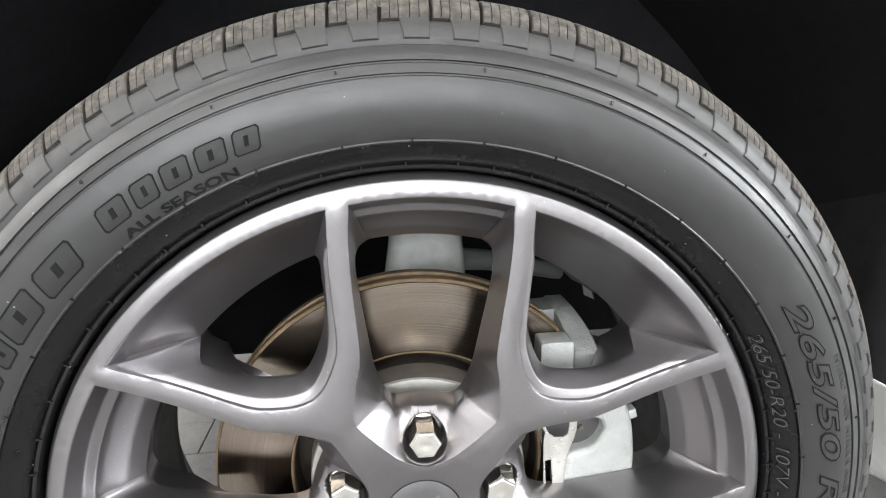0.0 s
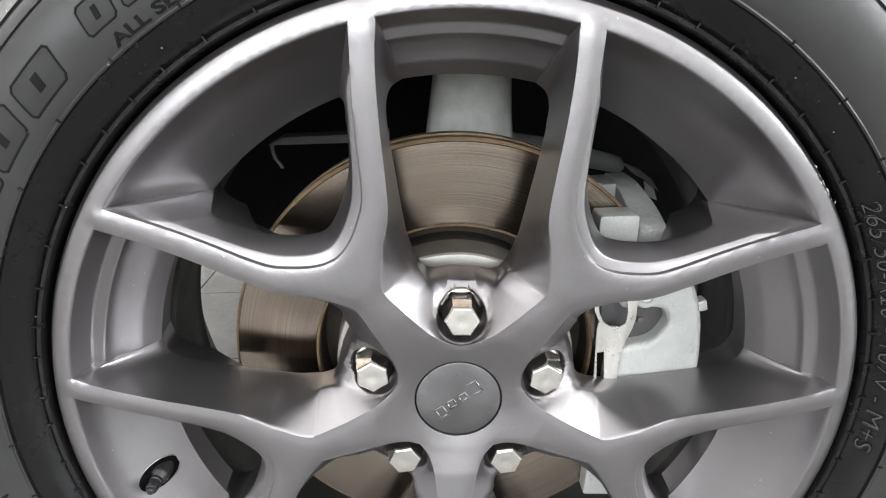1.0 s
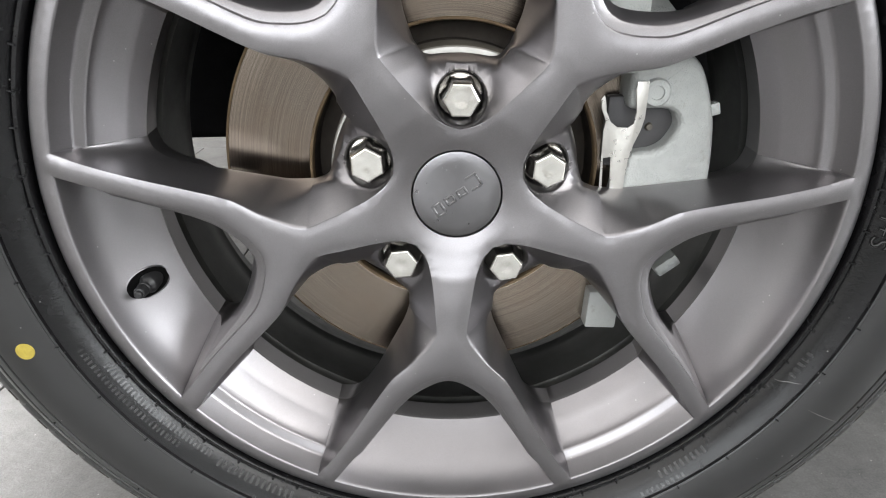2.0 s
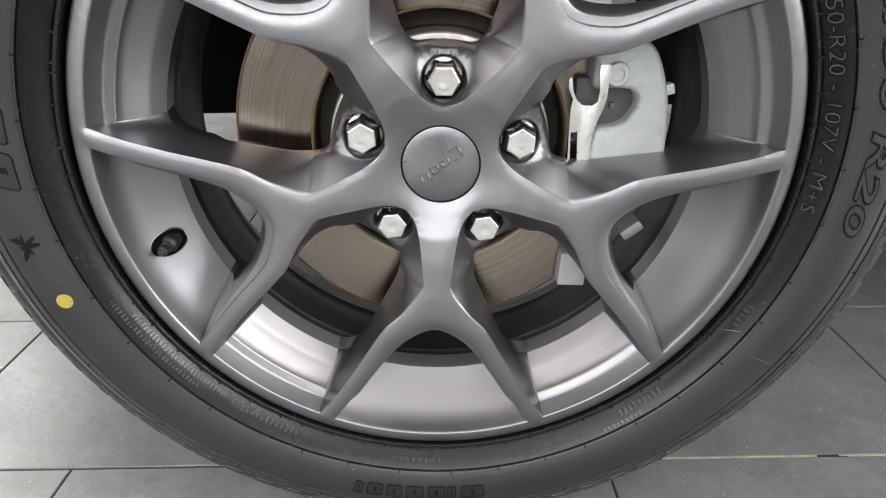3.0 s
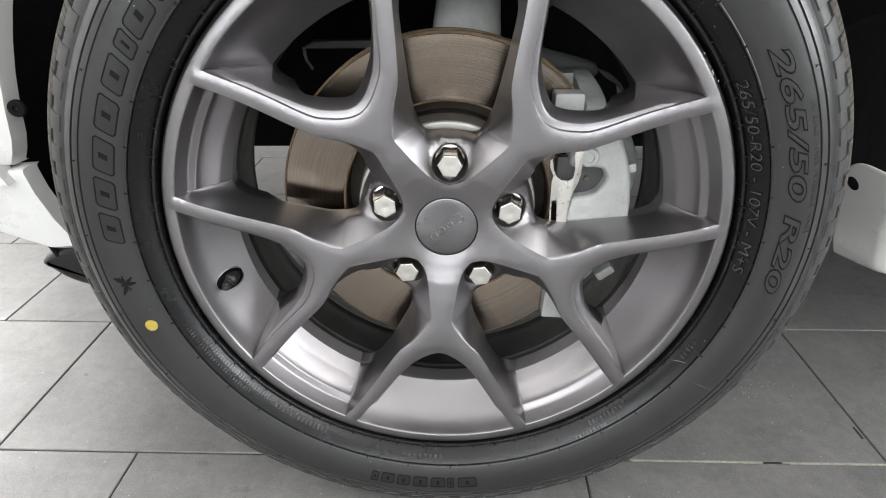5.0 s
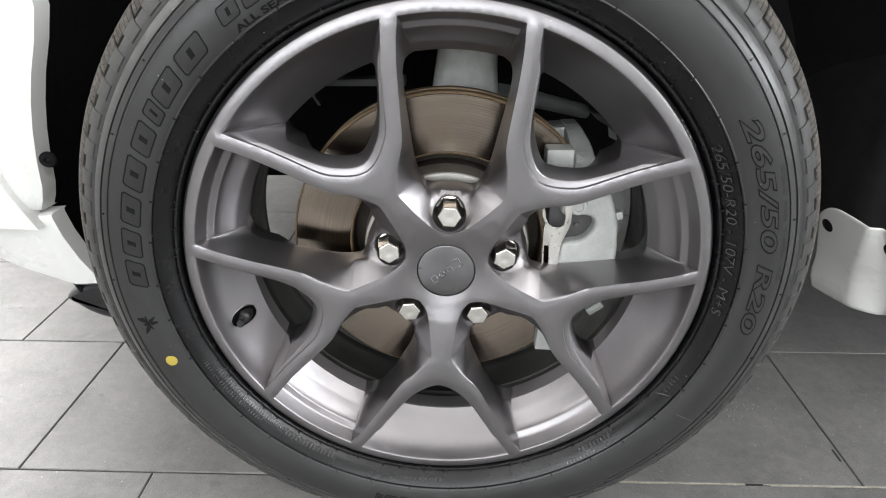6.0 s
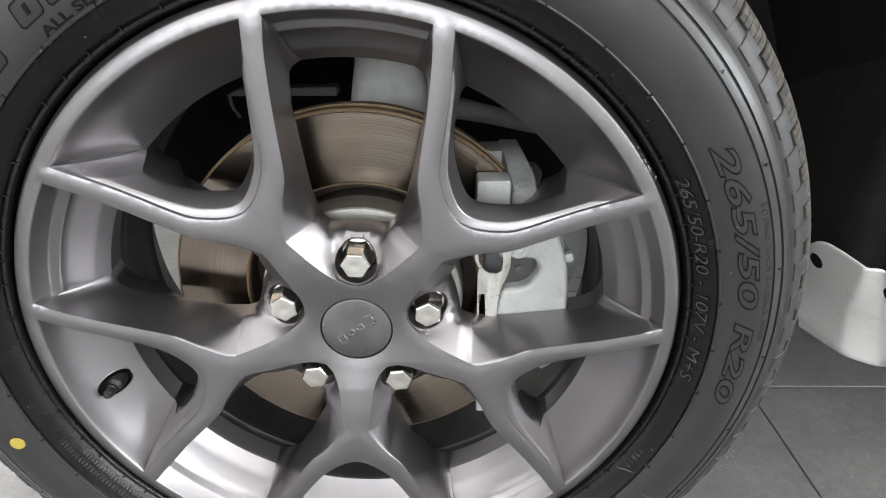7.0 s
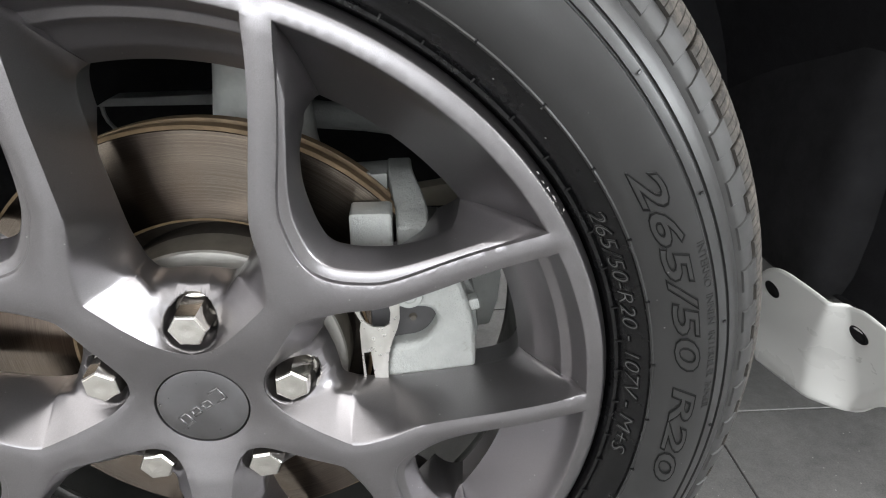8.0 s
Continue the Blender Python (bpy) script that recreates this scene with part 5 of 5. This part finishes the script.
def build_liner():
    """Black inner arch: one shell over the wheel, with a back wall."""
    bm = bmesh.new()
    rows = []
    shape = [(-14 + 208 * i / 48) for i in range(49)]
    for k, y in enumerate((0.066, 0.10, 0.16, 0.24, 0.32, 0.40, 0.46)):
        row = []
        for j, a in enumerate(shape):
            r = 0.455 + 0.19 * (max(180 - a, 0) / 186) ** 0.8 * (1 - 0.5 * k / 6) + 0.035 * (k / 6) * (0.5 + 0.5 * math.cos(radians(4 * a)))
            x, z = pol(r, a)
            row.append(bm.verts.new((x, y, max(0.395 + z, 0.30))))
        rows.append(row)
    for a, b in zip(rows, rows[1:]):
        for i in range(48):
            bm.faces.new((a[i], a[i + 1], b[i + 1], b[i]))
    mid = bm.verts.new((0, 0.46, 0.302))
    for i in range(48):
        bm.faces.new((rows[-1][i], rows[-1][i + 1], mid))
    liner = part("wheel_liner", bm, M_BLACK, CAR, "black felt-like wheel-house liner", 60, False)
    mod = liner.modifiers.new("thickness", "SOLIDIFY")
    mod.thickness, mod.offset = 0.004, 1


build_liner()


def build_side():
    """Body side above and behind the opening."""
    bm = bmesh.new()
    outline = []
    for i in range(33):
        a = 180 - 186 * i / 32
        x, z = pol(ARCH[2] + 0.19 * (i / 32) ** 0.8 + 0.07 * min(i / 6, 1), a)
        outline.append((x, ARCH[1] + z))
    grids = []
    for y in (0.045, 0.065):
        inner = [bm.verts.new((x, y, z)) for x, z in outline]
        outer = []
        for x, z in outline:
            a = math.atan2(z - ARCH[1], x)
            k = 1 / max(abs(math.cos(a)) / 0.76, abs(math.sin(a)) / 0.70)
            outer.append(bm.verts.new((k * math.cos(a), y + 0.02, max(ARCH[1] + k * math.sin(a), 0.34))))
        grids.append((inner, outer))
    for i in range(32):
        (a, b), (c, d) = grids
        bm.faces.new((a[i], a[i + 1], b[i + 1], b[i]))
        bm.faces.new((c[i], c[i + 1], d[i + 1], d[i]))
        bm.faces.new((a[i], a[i + 1], c[i + 1], c[i]))
        bm.faces.new((b[i], b[i + 1], d[i + 1], d[i]))
    part("fender", bm, M_WHITE, CAR, "white painted fender over the wheel opening", 40)
    bm = bmesh.new()
    rounded_box(bm, 3.2, 0.10, 0.66, Matrix.Translation((2.30, 0.13, 0.66)), 0.03, 3)
    part("door_side", bm, M_WHITE, CAR, "white painted body side")
    bm = bmesh.new()
    rounded_box(bm, 3.2, 1.55, 0.55, Matrix.Translation((2.17, 0.98, 0.56)), 0.04, 3)
    part("underbody", bm, M_DARK, CAR, "dark car underbody")
    bm = bmesh.new()
    rounded_box(bm, 1.0, 1.2, 0.34, Matrix.Translation((-0.16, 1.15, 0.66)), 0.04, 3)
    part("engine_tray", bm, M_DARK, CAR, "dark tray under the nose")
    bm = bmesh.new()
    rounded_box(bm, 1.56, 1.65, 0.03, Matrix.Translation((-0.14, 0.90, 1.06)), 0.01, 2)
    part("bonnet", bm, M_WHITE, CAR, "white painted bonnet")


build_side()


def build_bracket():
    """Pressed white bracket with two fixing holes drawn as black discs, a widening fold between its faces."""
    bm = bmesh.new()
    # described in its own plane: u runs toward the car's side, v up
    top = [(-0.0375, -0.078), (-0.033, -0.062), (-0.016, 0.0084), (-0.011, 0.018), (-0.004, 0.025), (0.006, 0.031), (0.0207, 0.0344), (0.045, 0.033), (0.066, 0.0300), (0.0726, 0.0258), (0.0845, 0.0290), (0.092, 0.0285), (0.1067, 0.0243), (0.145, 0.010)]
    low = [(-0.0375, -0.108), (-0.030, -0.1075), (-0.009, -0.1054), (0.033, -0.0997), (0.055, -0.1015), (0.066, -0.0985), (0.080, -0.085), (0.103, -0.057), (0.145, -0.030)]
    org = Vector((0.470, 0.129, 0.363))
    du = Vector((0.11, -0.985, 0.06)).normalized()
    dv = Vector((-0.36, -0.12, 0.92))
    dv = (dv - du * du.dot(dv)).normalized()
    dn = du.cross(dv)
    top_line, low_line = resample([(u, v, 0) for u, v in top], 60), resample([(u, v, 0) for u, v in low], 60)
    tops, lows = [(p.x, p.y) for p in top_line], [(p.x, p.y) for p in low_line]

    def lift(u, v):
        down = min(max((0.031 - v) / 0.08, 0), 1)
        start, end = 0.065 - 0.036 * down, 0.0726 - 0.004 * down
        f = min(max((u - start) / (end - start), 0), 1)
        roll = min(max((-0.040 - v) / 0.05, 0), 1)
        return -(0.010 + 0.008 * down) * f * f * (3 - 2 * f) + 0.008 * roll * roll * (1 - f)

    grid = []
    for a in range(73):
        u = -0.0375 + 0.1825 * a / 72
        t, l = along(tops, u), along(lows, u)
        row = []
        for k in range(33):
            v = l + (t - l) * k / 32
            h = lift(u, v)
            edge = max(0.0, 1 - (v - l) / 0.022)
            h += 0.010 * edge * edge * min(max((u - 0.03) / 0.04, 0), 1)
            row.append(bm.verts.new(org + du * u + dv * v + dn * h))
        grid.append(row)
    for a, b in zip(grid, grid[1:]):
        for i in range(32):
            bm.faces.new((a[i], a[i + 1], b[i + 1], b[i]))
    ob = part("body_bracket", bm, M_WHITE, CAR, "white painted pressed bracket with two holes drawn as black discs", 70)
    mod = ob.modifiers.new("thickness", "SOLIDIFY")
    mod.thickness = 0.0016
    # closed black discs: the shade inside the holes is put into their colour
    for u, v in ((-0.002, 0.003), (0.0775, -0.0015)):
        bm = bmesh.new()
        base = org + du * u + dv * v + dn * lift(u, v)
        rings = []
        for r, h in ((0.0090, 0.0002), (0.0085, 0.0024), (0.0072, 0.0026), (0.0064, 0.0020), (0.0030, 0.0020)):
            rings.append([bm.verts.new(base + (du * math.cos(a) + dv * math.sin(a)) * r + dn * h) for a in [2 * math.pi * i / 24 for i in range(24)]])
        for a, b in zip(rings, rings[1:]):
            for i in range(24):
                bm.faces.new((a[i], a[(i + 1) % 24], b[(i + 1) % 24], b[i]))
        bm.faces.new(rings[-1])
        part("fixing_hole_disc", bm, M_BLACK, ob, "raised black disc painted as the dark inside of a fixing hole")


build_bracket()

# ---------------------------------------------------------------- ceiling lights
for px, py, watts in PANELS:
    lamp = empty("ceiling_light", pose(px, py, 3.16))
    tagged(lamp, "flush white rectangular ceiling light panel", "ceiling light", "ceiling lights")
    bm = bmesh.new()
    for sx, sy, x, y in ((2.66, 0.03, 0, 0.915), (2.66, 0.03, 0, -0.915), (0.03, 1.80, 1.315, 0), (0.03, 1.80, -1.315, 0)):
        rounded_box(bm, sx, sy, 0.04, Matrix.Translation((x, y, 0.02)), 0.003, 1)
    part("frame", bm, M_CEIL, lamp)

# ---------------------------------------------------------------- floor tiles
TILE = tile_mesh()
SKEW = Matrix.Translation((-0.35, 0.0565, 0)) @ Matrix.Rotation(radians(-0.6), 4, "Z") @ Matrix.Translation((0.35, -0.0565, 0))
far = bmesh.new()
for k in range(-17, 23):
    y = 0.0565 - 0.149 + k * TILE_Y + TILE_Y
    for j in range(-10, 11):
        x = 0.1805 - 0.3015 - 0.1985 * (k + 1) + j * TILE_X + 0.603 * math.floor((k + 1) / 3)
        if -5.7 < x < 5.7 and -4.8 < y < 6.8:
            if -2.0 < x < 2.2 and -1.3 < y < 2.4:
                ob = new("tile", TILE)
                ob.parent = FLOOR
                ob.matrix_basis = SKEW @ Matrix.Translation((x, y, 0))
            else:
                w, d = (TILE_X - JOINT) / 2, (TILE_Y - JOINT) / 2
                q = [far.verts.new(SKEW @ Vector((x + sx * w, y + sy * d, zz))) for zz in (-0.0055, 0) for sx, sy in ((-1, -1), (1, -1), (1, 1), (-1, 1))]
                for f in ((4, 5, 6, 7), (0, 1, 5, 4), (1, 2, 6, 5), (2, 3, 7, 6), (3, 0, 4, 7)):
                    far.faces.new([q[i] for i in f])
tagged(part("far_tiles", far, M_TILE, FLOOR, "", 0), kind="stuff")

# pale fresh grout in one joint, with dark smears in it
bm = bmesh.new()
for i in range(16):
    x0 = 0.245 + 0.025 * i
    if 0.424 < x0 + 0.012 < 0.452:
        continue
    w = 0.0007 + random.uniform(-0.0002, 0.0003)
    rounded_box(bm, 0.0252, 2 * w, 0.003, SKEW @ Matrix.Translation((x0 + 0.0125, 0.0565 + random.uniform(-0.0003, 0.0003), -0.0012 + random.uniform(0, 0.0004))), 0)
part("pale_grout", bm, plain("pale_grout", (0.33, 0.31, 0.26), 0.9, 0.0, 0.3, 90, 500, 0.4), FLOOR, "pale grout in the joint beside the tyre", 0)
bm = bmesh.new()
for x, y, sx, sy in ((0.438, 0.0562, 0.034, 0.0030), (0.5780, 0.112, 0.0030, 0.022)):
    rounded_box(bm, sx, sy, 0.003, SKEW @ Matrix.Translation((x, y, -0.0011)), 0)
part("dirty_grout", bm, plain("dark_dirty_grout", (0.018, 0.017, 0.016), 0.8, 0.0, 0.3, 90, 500, 0.4), FLOOR, "dark dirty spots in the joints", 0)

# crumbs of grit shed beside the tyre
random.seed(11)
bm = bmesh.new()
for i in range(190):
    if i < 70:
        x, y = random.gauss(0.478, 0.028), random.gauss(0.200, 0.020)
    else:
        x, y = random.uniform(0.30, 0.85), random.uniform(-0.02, 0.42)
    if math.hypot(x * 0.75, max(y - 0.24, 0)) < 0.20:
        continue
    r = random.choice((0.0003, 0.0004, 0.0005, 0.0008))
    m = Matrix.Translation((x, y, r * 0.5)) @ Matrix.Rotation(random.uniform(0, 6), 4, "Z") @ Matrix.Diagonal((random.uniform(0.8, 1.8), 1, 0.7, 1))
    bmesh.ops.create_icosphere(bm, subdivisions=1, radius=r, matrix=m)
for i in range(60):
    x, y = random.uniform(-0.9, 0.3), random.uniform(-0.20, 0.02)
    bmesh.ops.create_icosphere(bm, subdivisions=1, radius=random.uniform(0.0004, 0.0008), matrix=Matrix.Translation((x, y, 0.0003)))
grit = part("grit", bm, plain("pale_grit", (0.40, 0.385, 0.36), 0.8, 0.0, 0.3, 300, 900, 0.2), None, "", 0)
tagged(grit, "pale crumbs of grit scattered on the floor tiles", "grit", kind="stuff")
